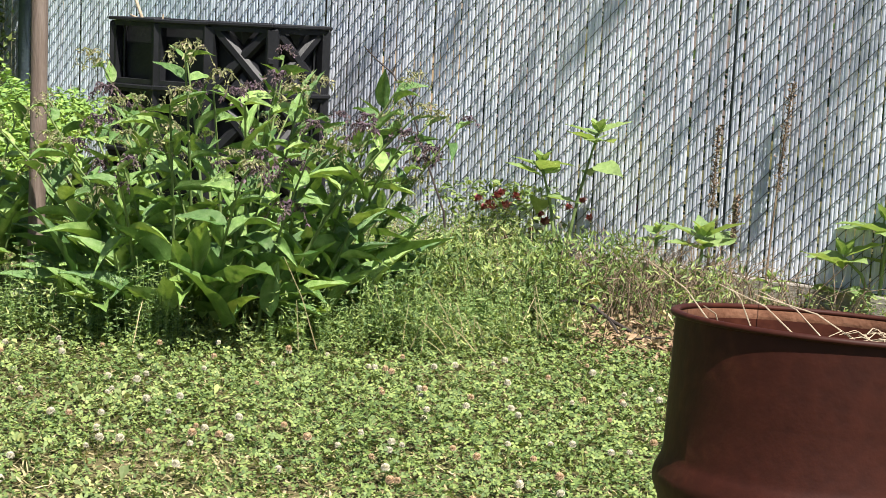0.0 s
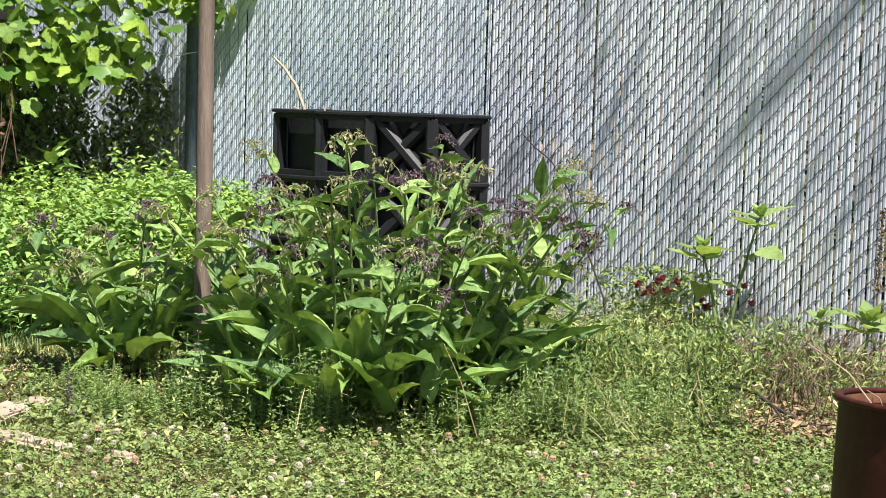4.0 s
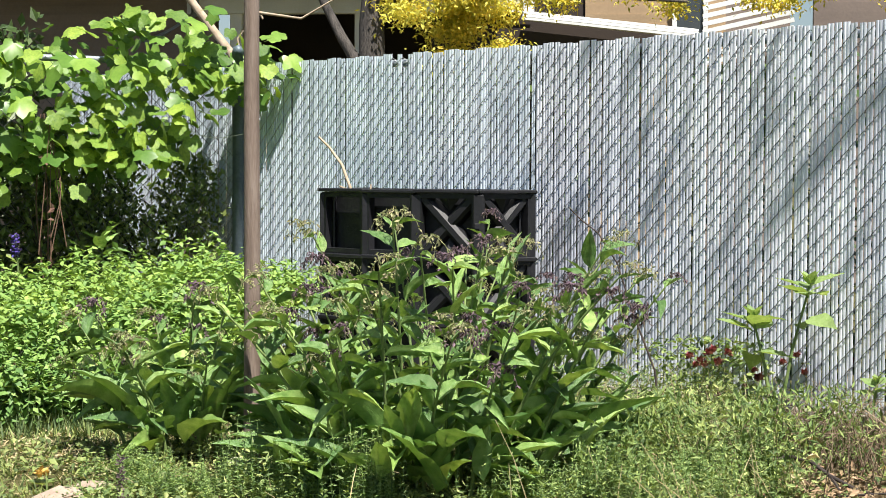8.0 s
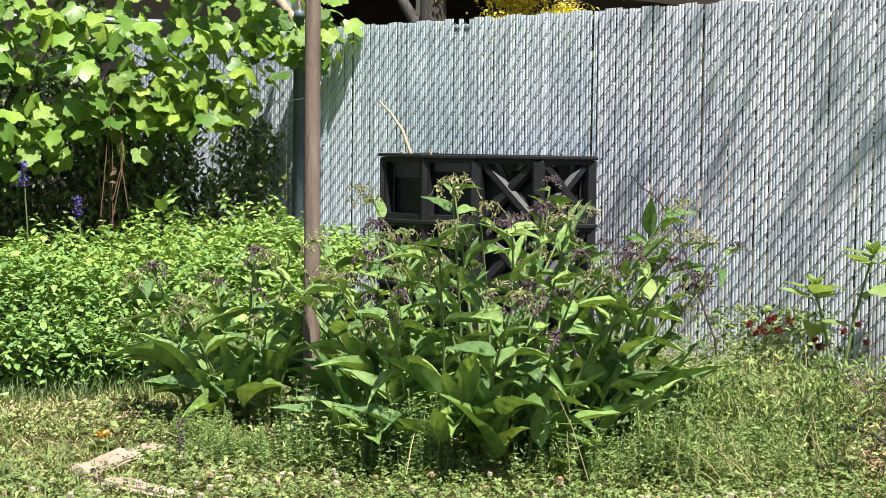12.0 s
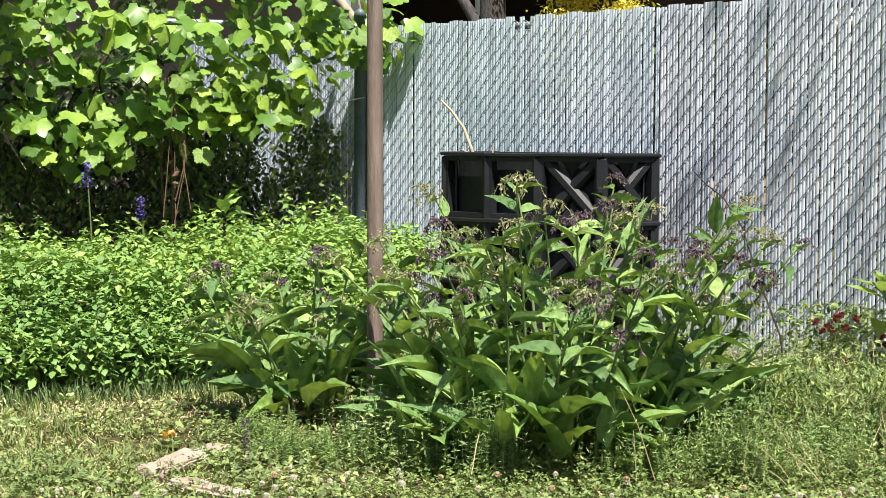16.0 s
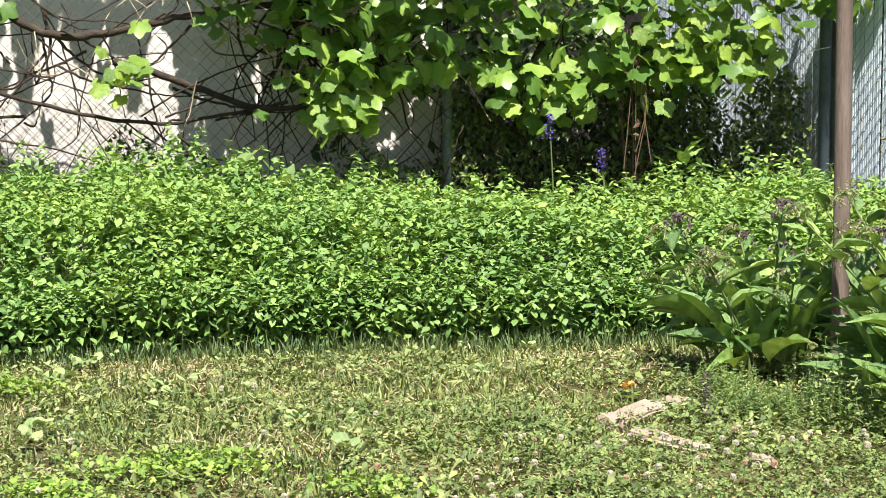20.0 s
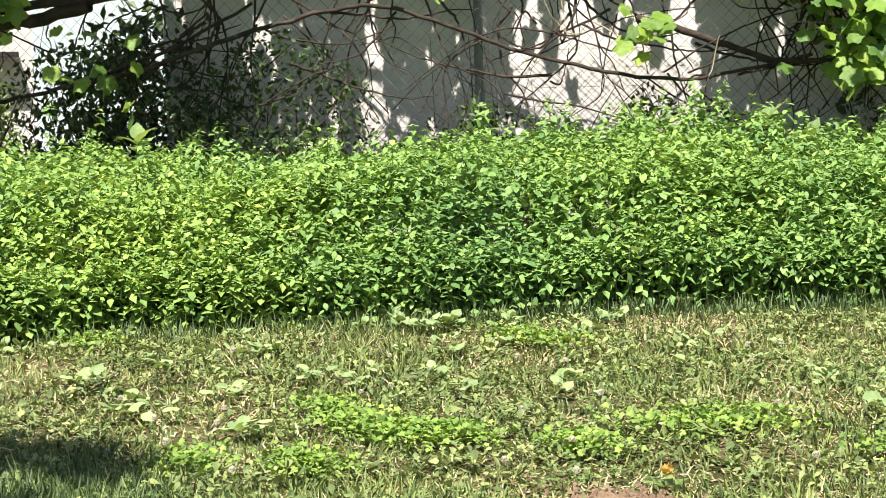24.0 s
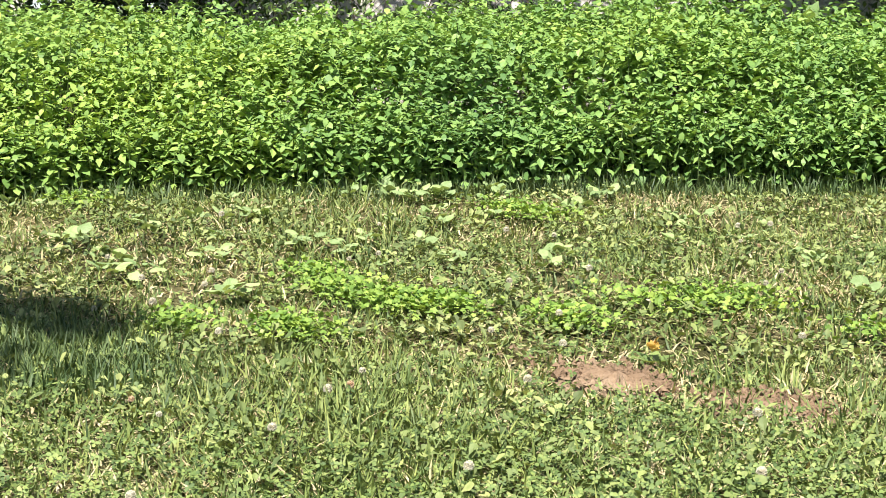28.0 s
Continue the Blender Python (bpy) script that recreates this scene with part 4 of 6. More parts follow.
T_SPOON = (np.array([[0, 0, 0], [0.35, 0.16, 0.05], [0.75, 0.30, 0.04], [1, 0.08, -0.04], [1, -0.08, -0.04], [0.75, -0.30, 0.04], [0.35, -0.16, 0.05], [0.55, 0, -0.02]]),
           np.array([[0, 7, 1], [1, 7, 2], [2, 7, 3], [3, 7, 4], [4, 7, 5], [5, 7, 6], [6, 7, 0]]))
wx, wy = lawn_points(7600, 2.4, 7.6, -68, 4)
k = (bumps(wx + 4, wy + 1, 2.2) + 0.6 * bumps(wx, wy, 5.5) > -0.12 + 0.35 * (wx > -1.6)) & not_bare(wx, wy) & (wx < -0.6)
wx, wy = wx[k], wy[k]
per = 9
wi = np.repeat(np.arange(len(wx)), per)
m = len(wi)
grow = rng.uniform(0.55, 1.25, len(wx))[wi]
wa = rng.uniform(0, 6.28, m)
off = rng.uniform(0, 0.045, m) * grow
pos = np.stack([wx[wi] + np.cos(wa) * off, wy[wi] + np.sin(wa) * off, lawn_height(wx[wi], wy[wi]) + rng.uniform(0.012, 0.045, m) * grow], 1)
size = rng.uniform(0.014, 0.032, m) * grow
stuff("lawn_weeds", scatter(T_SPOON, pos, turns(wa, rng.normal(0.35, 0.4, m), rng.normal(0, 0.4, m)), np.stack([size, size * rng.uniform(0.8, 1.3, m), size], 1)), M_LAWN_WEED, "small broad-leaved weeds scattered through the mown lawn", "weeds")


def clover_head():
    n = 90
    i = np.arange(n) + 0.5
    ph, th = np.arccos(1 - 1.55 * i / n), i * 2.399963
    d = np.stack([np.cos(th) * np.sin(ph), np.sin(th) * np.sin(ph), np.cos(ph)], 1)
    p = d * 0.0085
    az, pt = np.arctan2(d[:, 1], d[:, 0]), np.arcsin(np.clip(d[:, 2], -1, 1))
    core = lathe([(0.0001, -0.004), (0.0062, -0.002), (0.0078, 0.003), (0.0062, 0.0072), (0.0001, 0.009)], 8)
    cv, cf = core
    tri = np.concatenate([cf[:, [0, 1, 2]], cf[:, [0, 2, 3]]])
    return joined([(cv, tri), scatter(T_OVAL, p * 0.6, turns(az, pt, np.zeros(n)), np.stack([np.full(n, 0.0055), np.full(n, 0.009), np.full(n, 0.006)], 1))])


head_fresh, head_old = mesh_np("flower_head", *clover_head(), M_CLOVER_HEAD), mesh_np("flower_head", *clover_head(), M_CLOVER_OLD)
stalk = mesh_np("stalk", *tubes([[(0, 0, 0), (0.004, 0, 0.04), (0, 0, 0.075)]], [(0.0012, 0.001)], 4), M_GRASS)
rf = np.random.default_rng(3)
count = 0
while count < 250:
    r, a = math.sqrt(rf.uniform(2.4 ** 2, 6.6 ** 2)), math.radians(rf.uniform(-54, 13))
    x, y = r * math.sin(a), r * math.cos(a)
    if rf.uniform() > (1.0 if x > -2.2 and y > 4 else 0.16) or math.hypot(x - 0.735, y - 3.06) < 0.34 or y > 5.75:
        continue
    old = rf.uniform() < 0.22
    fl = thing("clover_flower", (x, y, lawn_height(x, y) - 0.01), "brown faded clover flower in the lawn" if old else "white clover flower standing in the lawn", "flower", "clover flowers", rz=rf.uniform(0, 6))
    h = rf.uniform(0.7, 1.2)
    part("stalk", stalk, None, fl).scale = (1, 1, h)
    hd = part("flower_head", head_old if old else head_fresh, None, fl)
    hd.location = (0, 0, 0.075 * h)
    hd.scale = [rf.uniform(0.75, 1.25)] * 3
    count += 1

# ---------------------------------------------------------------- weeds round the comfrey and along the fence
def in_weeds(x, y):
    """The unmown strip between the lawn and the slatted fence."""
    fence_y = 10.90 - 0.8333 * (x + 2.41) - 0.12
    front = 5.75 + 0.12 * np.sin(x * 3) + np.where(x > 0.1, (x - 0.1) * 0.75, 0) + np.where(x < -1.3, (-1.3 - x) * 0.2, 0)
    return (y < fence_y) & (y > front) & (x > -2.0) & (x < 3.2)


M_TRY = 36000
x, y = rng.uniform(-2.1, 3.2, M_TRY), rng.uniform(5.4, 10.6, M_TRY)
k = in_weeds(x, y) & (rng.uniform(0, 1, M_TRY) < np.clip(0.34 + 0.55 * bumps(x, y, 2.3) + 0.7 * bumps(x + 2, y + 5, 5.0), 0.03, 1) * np.where((x > 0.5) & (y > 6.2), 0.22, np.where(x < -1.4, 0.3, 1.0))) & not_bare(x, y)
x, y = x[k], y[k]
m = len(x)
wh = (0.16 + 0.11 * bumps(x - 1, y + 2, 1.5) + 0.05 * rng.normal(0, 1, m) + 0.06 * np.clip(y - 7, 0, 2)).clip(0.05, 0.5)
wh *= np.where(y > 7.3, 0.75, np.where(x > -0.25, 0.85, 0.8)) * np.where(x > 0.6, 0.6, 1.0)
wh = np.where(x < -1.4, wh * 0.6, wh)
clump = np.hypot((x + 0.85) / 0.62, (y - 6.35) / 0.55) < 1
wh = np.where(clump, wh * 0.35, wh)
chunks = []
wl = rng.uniform(0, 6.28, m)
for lv in range(8):
    s = (lv + 1) / 8
    pos = np.stack([x + np.cos(wl) * 0.2 * wh * s ** 2, y + np.sin(wl) * 0.2 * wh * s ** 2, wh * s], 1)
    for side in range(2):
        big = np.where(bumps(x + 9, y, 2.5) > 0.4, 1.3, 0.95)
        size = np.stack([rng.uniform(0.014, 0.032, m), rng.uniform(0.008, 0.018, m), rng.uniform(0.008, 0.024, m)], 1) * big[:, None]
        chunks.append(scatter(T_FOLD, pos, turns(wl + lv * 2.1 + side * 3.1, rng.normal(0.4, 0.4, m), rng.normal(0, 0.5, m)), size))
cxs, cys = rng.uniform(-0.2, 1.1, 26), rng.uniform(6.1, 7.6, 26)
for lv in range(16):
    m2 = 26 * 14
    ci = np.repeat(np.arange(26), 14)
    hh = rng.uniform(0.02, 0.30, m2)
    pos = np.stack([cxs[ci] + rng.normal(0, 0.05, m2), cys[ci] + rng.normal(0, 0.05, m2), hh], 1)
    size = np.stack([rng.uniform(0.02, 0.05, m2), rng.uniform(0.012, 0.026, m2), rng.uniform(0.02, 0.04, m2)], 1)
    chunks.append(scatter(T_FOLD, pos, turns(rng.uniform(0, 6.28, m2), rng.normal(0.6, 0.5, m2), rng.normal(0, 0.6, m2)), size))
stuff("tall_weeds", joined(chunks), M_WEED, "fine-leaved green weeds between lawn and fence", "weeds")
# upright weeds with whorls of small leaves, in thickets before the comfrey
TH = np.array([(-1.42, 6.25, 0.13), (-1.28, 6.12, 0.12), (-1.15, 6.02, 0.13), (-1.02, 5.98, 0.12), (-1.55, 6.05, 0.14), (-1.72, 6.15, 0.15), (-0.92, 5.92, 0.08), (-0.42, 6.02, 0.12), (-0.28, 6.25, 0.15), (-0.12, 6.10, 0.14), (0.05, 6.35, 0.16), (0.22, 6.25, 0.14), (-0.25, 6.6, 0.16), (0.05, 6.75, 0.18), (0.35, 6.6, 0.14), (-1.9, 6.4, 0.12)])
per = 62
ti = np.repeat(np.arange(len(TH)), per)
sx, sy = TH[ti, 0] + rng.normal(0, 1, len(ti)) * TH[ti, 2] * 0.62, TH[ti, 1] + rng.normal(0, 1, len(ti)) * TH[ti, 2] * 0.5
keep = sy > 5.78
sx, sy, ti = sx[keep], sy[keep], ti[keep]
sh = rng.uniform(0.10, 0.28, len(sx)) * np.where(np.isin(ti, (4, 5, 15)), 0.55, np.where(ti < 7, 1.0, 0.85)) * (0.8 + 0.35 * np.sin(ti * 2.3))
sa, sl = rng.uniform(0, 6.28, len(sx)), rng.uniform(0.03, 0.22, len(sx))
whorls = []
for lv in range(9):
    f = (lv + 1) / 9
    for q in range(6):
        m2 = len(sx)
        pos = np.stack([sx + np.cos(sa) * sl * sh * f * f, sy + np.sin(sa) * sl * sh * f * f, sh * f], 1)
        size = rng.uniform(0.013, 0.026, m2) * (1.1 - 0.45 * f)
        whorls.append(scatter(T_FOLD, pos, turns(sa + lv * 0.5 + q * 1.047 + rng.normal(0, 0.15, m2), rng.normal(0.25, 0.25, m2), rng.normal(0, 0.3, m2)), np.stack([size, size * 0.55, size], 1)))
stuff("whorled_weeds", joined(whorls), M_CLEAVER, "fine whorled bluish green weeds in front of the comfrey", "weeds")
wp = [[(a, b, 0), (a + math.cos(c) * l_ * h * 0.25, b + math.sin(c) * l_ * h * 0.25, h * 0.5), (a + math.cos(c) * l_ * h, b + math.sin(c) * l_ * h, h)] for a, b, c, l_, h in zip(sx, sy, sa, sl, sh)]
stuff("whorled_weed_stems", tubes(wp, [(0.0014, 0.0009)] * len(wp), 3), M_CLEAVER, "thin green stems of the whorled weeds", "weeds")
k = rng.uniform(0, 1, m) < np.where(x > 0.0, 0.2, 0.06)
dp = [[(a, b, 0), (a + dx * 0.5, b + dy * 0.5, h * 0.6), (a + dx, b + dy, h)] for a, b, h, dx, dy in zip(x[k], y[k], wh[k] * 1.15, rng.normal(0, 0.09, k.sum()), rng.normal(0, 0.07, k.sum()))]
stuff("dry_stems", tubes(dp, [(0.0022, 0.001)] * len(dp), 3), M_STRAW, "thin dry stems among the weeds", "weeds")
ll = 4200
lx, ly = np.concatenate([rng.normal(0.80, 0.13, ll // 2), rng.uniform(-0.4, 2.2, ll - ll // 2)]), np.concatenate([rng.normal(6.32, 0.2, ll // 2), rng.uniform(6.0, 7.9, ll - ll // 2)])
k = (ly > 5.6) & (ly < 8.0)
stuff("leaf_litter", scatter(T_FOLD, np.stack([lx[k], ly[k], rng.uniform(0.0, 0.05, k.sum())], 1), turns(rng.uniform(0, 6, k.sum()), rng.normal(0, 0.5, k.sum()), rng.normal(0, 0.7, k.sum())), rng.uniform(0.010, 0.034, k.sum())), M_LITTER, "brown dead leaves and bark by the weeds", "leaf litter")
bp = []
for i in range(760):
    a, b = random.gauss(0.92, 0.34), random.gauss(7.2, 0.36)
    d1 = random.uniform(0, 6.28)
    ln = random.uniform(0.1, 0.38)
    bp.append([(a, b, 0.0), (a + math.cos(d1) * ln * 0.2, b + math.sin(d1) * ln * 0.2, ln * 0.5), (a + math.cos(d1) * ln * 0.55, b + math.sin(d1) * ln * 0.55, ln * random.uniform(0.5, 0.95))])
stuff("dead_brush", tubes(bp, [(0.0024, 0.001)] * len(bp), 4), M_DEAD, "tangle of dead brown stems at the fence", "dead plants")


twig("fallen_branch", [(0.40, 6.66, 0.02), (0.46, 6.60, 0.09), (0.53, 6.56, 0.12), (0.60, 6.50, 0.11), (0.66, 6.42, 0.075), (0.74, 6.32, 0.045), (0.83, 6.24, 0.03), (0.90, 6.18, 0.03)], 0.010, 0.005, M_DARK_TWIG, "dark arched fallen branch on the dead leaves",
     [[(0.66, 6.42, 0.075), (0.70, 6.30, 0.02)], [(0.56, 6.30, 0.02), (0.70, 6.24, 0.035), (0.84, 6.20, 0.055)]])

rd = np.random.default_rng(21)
for i in range(14):
    px_, py_ = rd.uniform(-0.35, 0.9), rd.uniform(6.3, 7.4)
    dl = thing("dry_leaf", (px_, py_, rd.uniform(0.04, 0.16)), "pale curled dry leaf lying on the weeds", "leaf", "dry leaves", rz=rd.uniform(0, 6))
    part("blade", long_leaf(0.34, 0.16, 0.5, 0.03, 7, 60 + i), M_STRAW, dl, smooth=True).scale = [rd.uniform(0.06, 0.11)] * 3

# ---------------------------------------------------------------- sunflowers, roses and stalks at the fence
broad = [mesh_np("leaf", *long_leaf(w, 0.07, ar, 0.02, seed=20 + i), M_SUNFLOWER, True) for i, (w, ar) in enumerate(((0.62, 0.12), (0.55, 0.22), (0.66, 0.04)))]


def sunflower(at, heads, seed):
    """heads: tips of the shoots from the base."""
    r = random.Random(seed)
    ob = thing("sunflower_plant", at, "young sunflower with broad light green leaves", "plant", "sunflowers")
    for tip, size in heads:
        tip = Vector(tip)
        pts = [Vector((0, 0, -0.02)), tip * 0.5 + Vector((0, 0, 0.05)), tip]
        stem = part("stem", tubes([pts], [(0.010, 0.005)], 6), M_COMFREY_STEM, ob, smooth=True)
        for j in range(7):
            az = j * 2.4 + r.uniform(-0.3, 0.3)
            up = r.uniform(0.05, 0.5) if j < 5 else r.uniform(-0.4, 0.0)
            place_leaf(stem, broad, tip - Vector((0, 0, 0.012 * j + (0.08 if j > 4 else 0))), az, up, r.uniform(-0.4, 0.4), size * r.uniform(0.8, 1.1))
        for j in range(4):
            place_leaf(stem, broad, tip + Vector((0, 0, 0.01)), j * 1.6 + 0.4, 1.0, r.uniform(-0.3, 0.3), size * 0.45)
    return ob


sunflower((0.57, 8.0, 0), [((0.14, 0, 0.66), 0.19), ((-0.10, 0.05, 0.50), 0.2)], 1)
sunflower((1.12, 7.45, 0), [((0.02, 0, 0.27), 0.24)], 2)
sunflower((1.86, 7.30, 0), [((0.02, 0, 0.38), 0.25), ((-0.16, -0.02, 0.24), 0.2)], 3)
sunflower((1.36, 7.30, 0), [((0.05, 0, 0.12), 0.11)], 4)
sunflower((0.98, 7.9, 0), [((0.02, 0, 0.24), 0.10)], 5)


def dead_stalk(at, h, lean, seed):
    r = np.random.default_rng(seed)
    ob = thing("dead_stalk", at, "tall dead brown seed stalk by the fence", "plant", "dead stalks")
    pts = [(lean * s ** 1.4, 0, h * s) for s in np.linspace(0, 1, 7)]
    part("stem", tubes([pts], [(0.006, 0.003)], 5), M_DEAD, ob)
    n = 360
    s = 1 - r.uniform(0, 1, n) * 0.5
    p = np.stack([lean * s ** 1.4 + r.normal(0, 0.008, n), r.normal(0, 0.008, n), h * s], 1)
    part("seed_head", scatter(T_FOLD, p, turns(r.uniform(0, 6.28, n), r.uniform(0, 1.3, n), r.uniform(0, 6, n)), r.uniform(0.010, 0.019, n)), M_DEAD, ob, "crumbling brown seed pods")


dead_stalk((1.44, 7.60, 0), 0.94, 0.06, 1)
dead_stalk((1.20, 7.70, 0), 0.74, 0.01, 2)
dead_stalk((1.27, 7.55, 0), 0.45, 0.02, 5)


def petal_ball(n, size, seed):
    r = np.random.default_rng(seed)
    a, p = r.uniform(0, 6.28, n), r.uniform(0.1, 1.4, n)
    return scatter(T_FOLD, r.normal(0, 0.15 * size, (n, 3)), turns(a, p, r.uniform(-0.5, 0.5, n)), np.stack([r.uniform(0.6, 1.0, n) * size, r.uniform(1.0, 1.6, n) * size, np.full(n, size)], 1))


rose = thing("rose_bush", (0.32, 8.55, 0), "low rose bush with faded red blooms", "plant")
n = 1900
rp = np.stack([rng.normal(0.14, 0.26, n), rng.normal(0, 0.14, n), rng.uniform(0.04, 0.38, n)], 1)
part("foliage", scatter(T_FOLD, rp, turns(rng.uniform(0, 6, n), rng.normal(0.2, 0.5, n), rng.normal(0, 0.5, n)), rng.uniform(0.025, 0.05, n)), M_WEED, rose, "small green leaves")
canes = [[(random.gauss(0, 0.04), 0, 0), (random.gauss(0, 0.1), random.gauss(0, 0.05), 0.15), (random.gauss(0.05, 0.2), random.gauss(0, 0.1), 0.32)] for i in range(12)]
for c in canes:
    part("cane", tubes([c], [(0.004, 0.002)], 5), M_MINT_STEM, rose, "thin thorny cane")
bloom_kinds = [mesh_np("bloom", *petal_ball(40, 0.032, i), M_ROSE) for i in range(3)]
for i, (bx, bz) in enumerate(((-0.08, 0.32), (-0.04, 0.345), (-0.10, 0.29), (0.0, 0.31), (0.01, 0.15), (0.17, 0.27), (0.19, 0.24), (0.44, 0.25), (0.47, 0.29), (0.40, 0.22), (0.52, 0.30), (-0.13, 0.33), (-0.06, 0.30), (0.05, 0.35), (0.13, 0.19), (0.36, 0.30), (0.56, 0.24), (0.30, 0.26), (0.48, 0.33), (0.62, 0.27), (-0.02, 0.36))):
    ob = part("bloom", bloom_kinds[i % 3], None, rose, "faded dark red bloom")
    ob.location = (bx, -0.26 + 0.02 * (i % 3), bz - (0.03 if bx < 0.3 else -0.02))
    ob.scale = [random.uniform(0.8, 1.2)] * 3

# ---------------------------------------------------------------- edging stones and small garden things
edging = tagged(new("edging_stone"), "pale broken concrete edging stone lying in the lawn", "stone", "edging stones")


def slab(name, sx, sy, sz, at, rz, rx=0.0):
    bm = bmesh.new()
    bmesh.ops.create_cube(bm, size=1.0)
    bmesh.ops.scale(bm, vec=(sx, sy, sz), verts=bm.verts)
    bmesh.ops.subdivide_edges(bm, edges=bm.edges[:], cuts=3, use_grid_fill=True)
    for vert in bm.verts:
        vert.co += Vector((random.uniform(-1, 1), random.uniform(-1, 1), random.uniform(-1, 1))) * 0.006
    bmesh.ops.bevel(bm, geom=[e for e in bm.edges if e.calc_face_angle(0) > 1.0], offset=0.008, segments=2, affect="EDGES")
    ob = part("block", bm, M_STONE, edging)
    ob.matrix_basis = Matrix.Translation(at) @ Matrix.Rotation(rz, 4, "Z") @ Matrix.Rotation(rx, 4, "X")
    return ob


slab("block", 0.36, 0.11, 0.07, (-2.04, 5.84, -0.006), radians(84), 0.14)
slab("block", 0.20, 0.09, 0.06, (-2.0, 6.16, -0.014), radians(78), 0.1)
slab("block", 0.33, 0.065, 0.05, (-1.79, 5.46, -0.006), radians(-28), 0.1)
slab("block", 0.08, 0.05, 0.045, (-1.44, 5.30, 0.0), radians(-10), 0.1)
for i, (fx, fy, s) in enumerate(((-2.19, 6.20, 1.35), (-2.64, 3.72, 1.0))):
    fl = thing("yellow_flower", (fx, fy, 0), "wilted orange-yellow flower lying in the grass", "flower", "yellow flowers")
    part("petals", petal_ball(22, 0.030 * s, 30 + i), M_YELLOW, fl).location = (0, 0, 0.04)
    part("leaves", scatter(T_FOLD, np.zeros((6, 3)), turns(np.arange(6.0), np.full(6, 0.4), np.zeros(6)), np.full(6, 0.07)), M_WEED, fl, "small green leaves")
egg = lathe([(0.0, 0), (0.028, 0.006), (0.045, 0.022), (0.04, 0.04), (0.02, 0.052), (0, 0.055)], 16)
st = thing("white_stone", (-1.56, 6.62, 0.0), "smooth white stone lying among the weeds", "stone")
part("pebble", egg, M_CLOVER_HEAD, st, smooth=True)
sage = thing("purple_sage", (-1.75, 5.75, 0), "dark purple flowering herb spike by the edging stone", "plant")
n = 120
sp = np.stack([rng.normal(0, 0.008, n), rng.normal(0, 0.008, n), rng.uniform(0.04, 0.19, n)], 1)
part("spike", scatter(T_FOLD, sp, turns(rng.uniform(0, 6, n), rng.uniform(-0.3, 1, n), rng.uniform(0, 6, n)), rng.uniform(0.008, 0.018, n)), M_MAUVE, sage)


def rosette(name, at, n, size, mat, label, category, group, seed, rise=0.35, template=None):
    r = np.random.default_rng(seed)
    a = np.arange(n) * 2.4 + r.uniform(-0.3, 0.3, n) + seed
    ob = thing(name, at, label, category, group)
    p = np.stack([np.cos(a), np.sin(a), np.zeros(n)], 1) * r.uniform(0, 0.6, n)[:, None] * size
    p[:, 2] = r.uniform(0.02, 0.05, n)
    part("leaves", scatter(template or T_VINE, p, turns(a, r.normal(rise, 0.25, n), r.normal(0, 0.25, n)), r.uniform(0.7, 1.15, n) * size), mat, ob)


rr = np.random.default_rng(5)
T_LOBES = lobed(5, 0.3, 0.1)
T_ROUND = lobed(5, 0.12, 0.22, 0.04)
for i in range(130):
    s, d = rr.uniform(0.05, 0.95), rr.uniform(0.0, 1.0) ** 1.4 * 2.0
    ex = np.interp(s, np.linspace(0, 1, 9), FRONT_EDGE[:, 0])
    ey = np.interp(s, np.linspace(0, 1, 9), FRONT_EDGE[:, 1])
    if s < 0.22:
        continue
    rosette("broadleaf_weed", (ex + 0.66 * d, ey - 0.75 * d - 0.03, 0), int(rr.integers(3, 8)), rr.uniform(0.02, 0.05) * (0.75 if s < 0.45 else 1.1), M_PALE_LEAF, "pale green broad-leaved weed in the lawn", "weed", "broadleaf weeds", 100 + i, 0.6, T_ROUND)
for i, (bx, by, n, size) in enumerate(((-5.0, 4.48, 9, 0.07), (-4.49, 4.23, 4, 0.085), (-5.1, 3.71, 5, 0.08), (-4.48, 3.81, 5, 0.07), (-4.44, 3.51, 5, 0.07), (-4.5, 3.41, 5, 0.07), (-3.69, 4.65, 8, 0.07), (-3.52, 5.12, 3, 0.10), (-3.75, 5.64, 3, 0.07), (-2.62, 4.81, 4, 0.09), (-3.99, 3.47, 9, 0.075), (-5.70, 5.30, 4, 0.10), (-5.88, 4.71, 3, 0.10), (-4.27, 4.22, 6, 0.06), (-3.91, 4.37, 6, 0.06), (-4.1, 4.45, 5, 0.05))):
    rosette("mallow_weed", (bx, by, 0.005), n, size * (0.6 if by > 4.6 else 0.78), M_PALE_LEAF, "pale green round-leaved mallow growing in the lawn", "weed", "mallows", 500 + i, 0.45, T_ROUND)
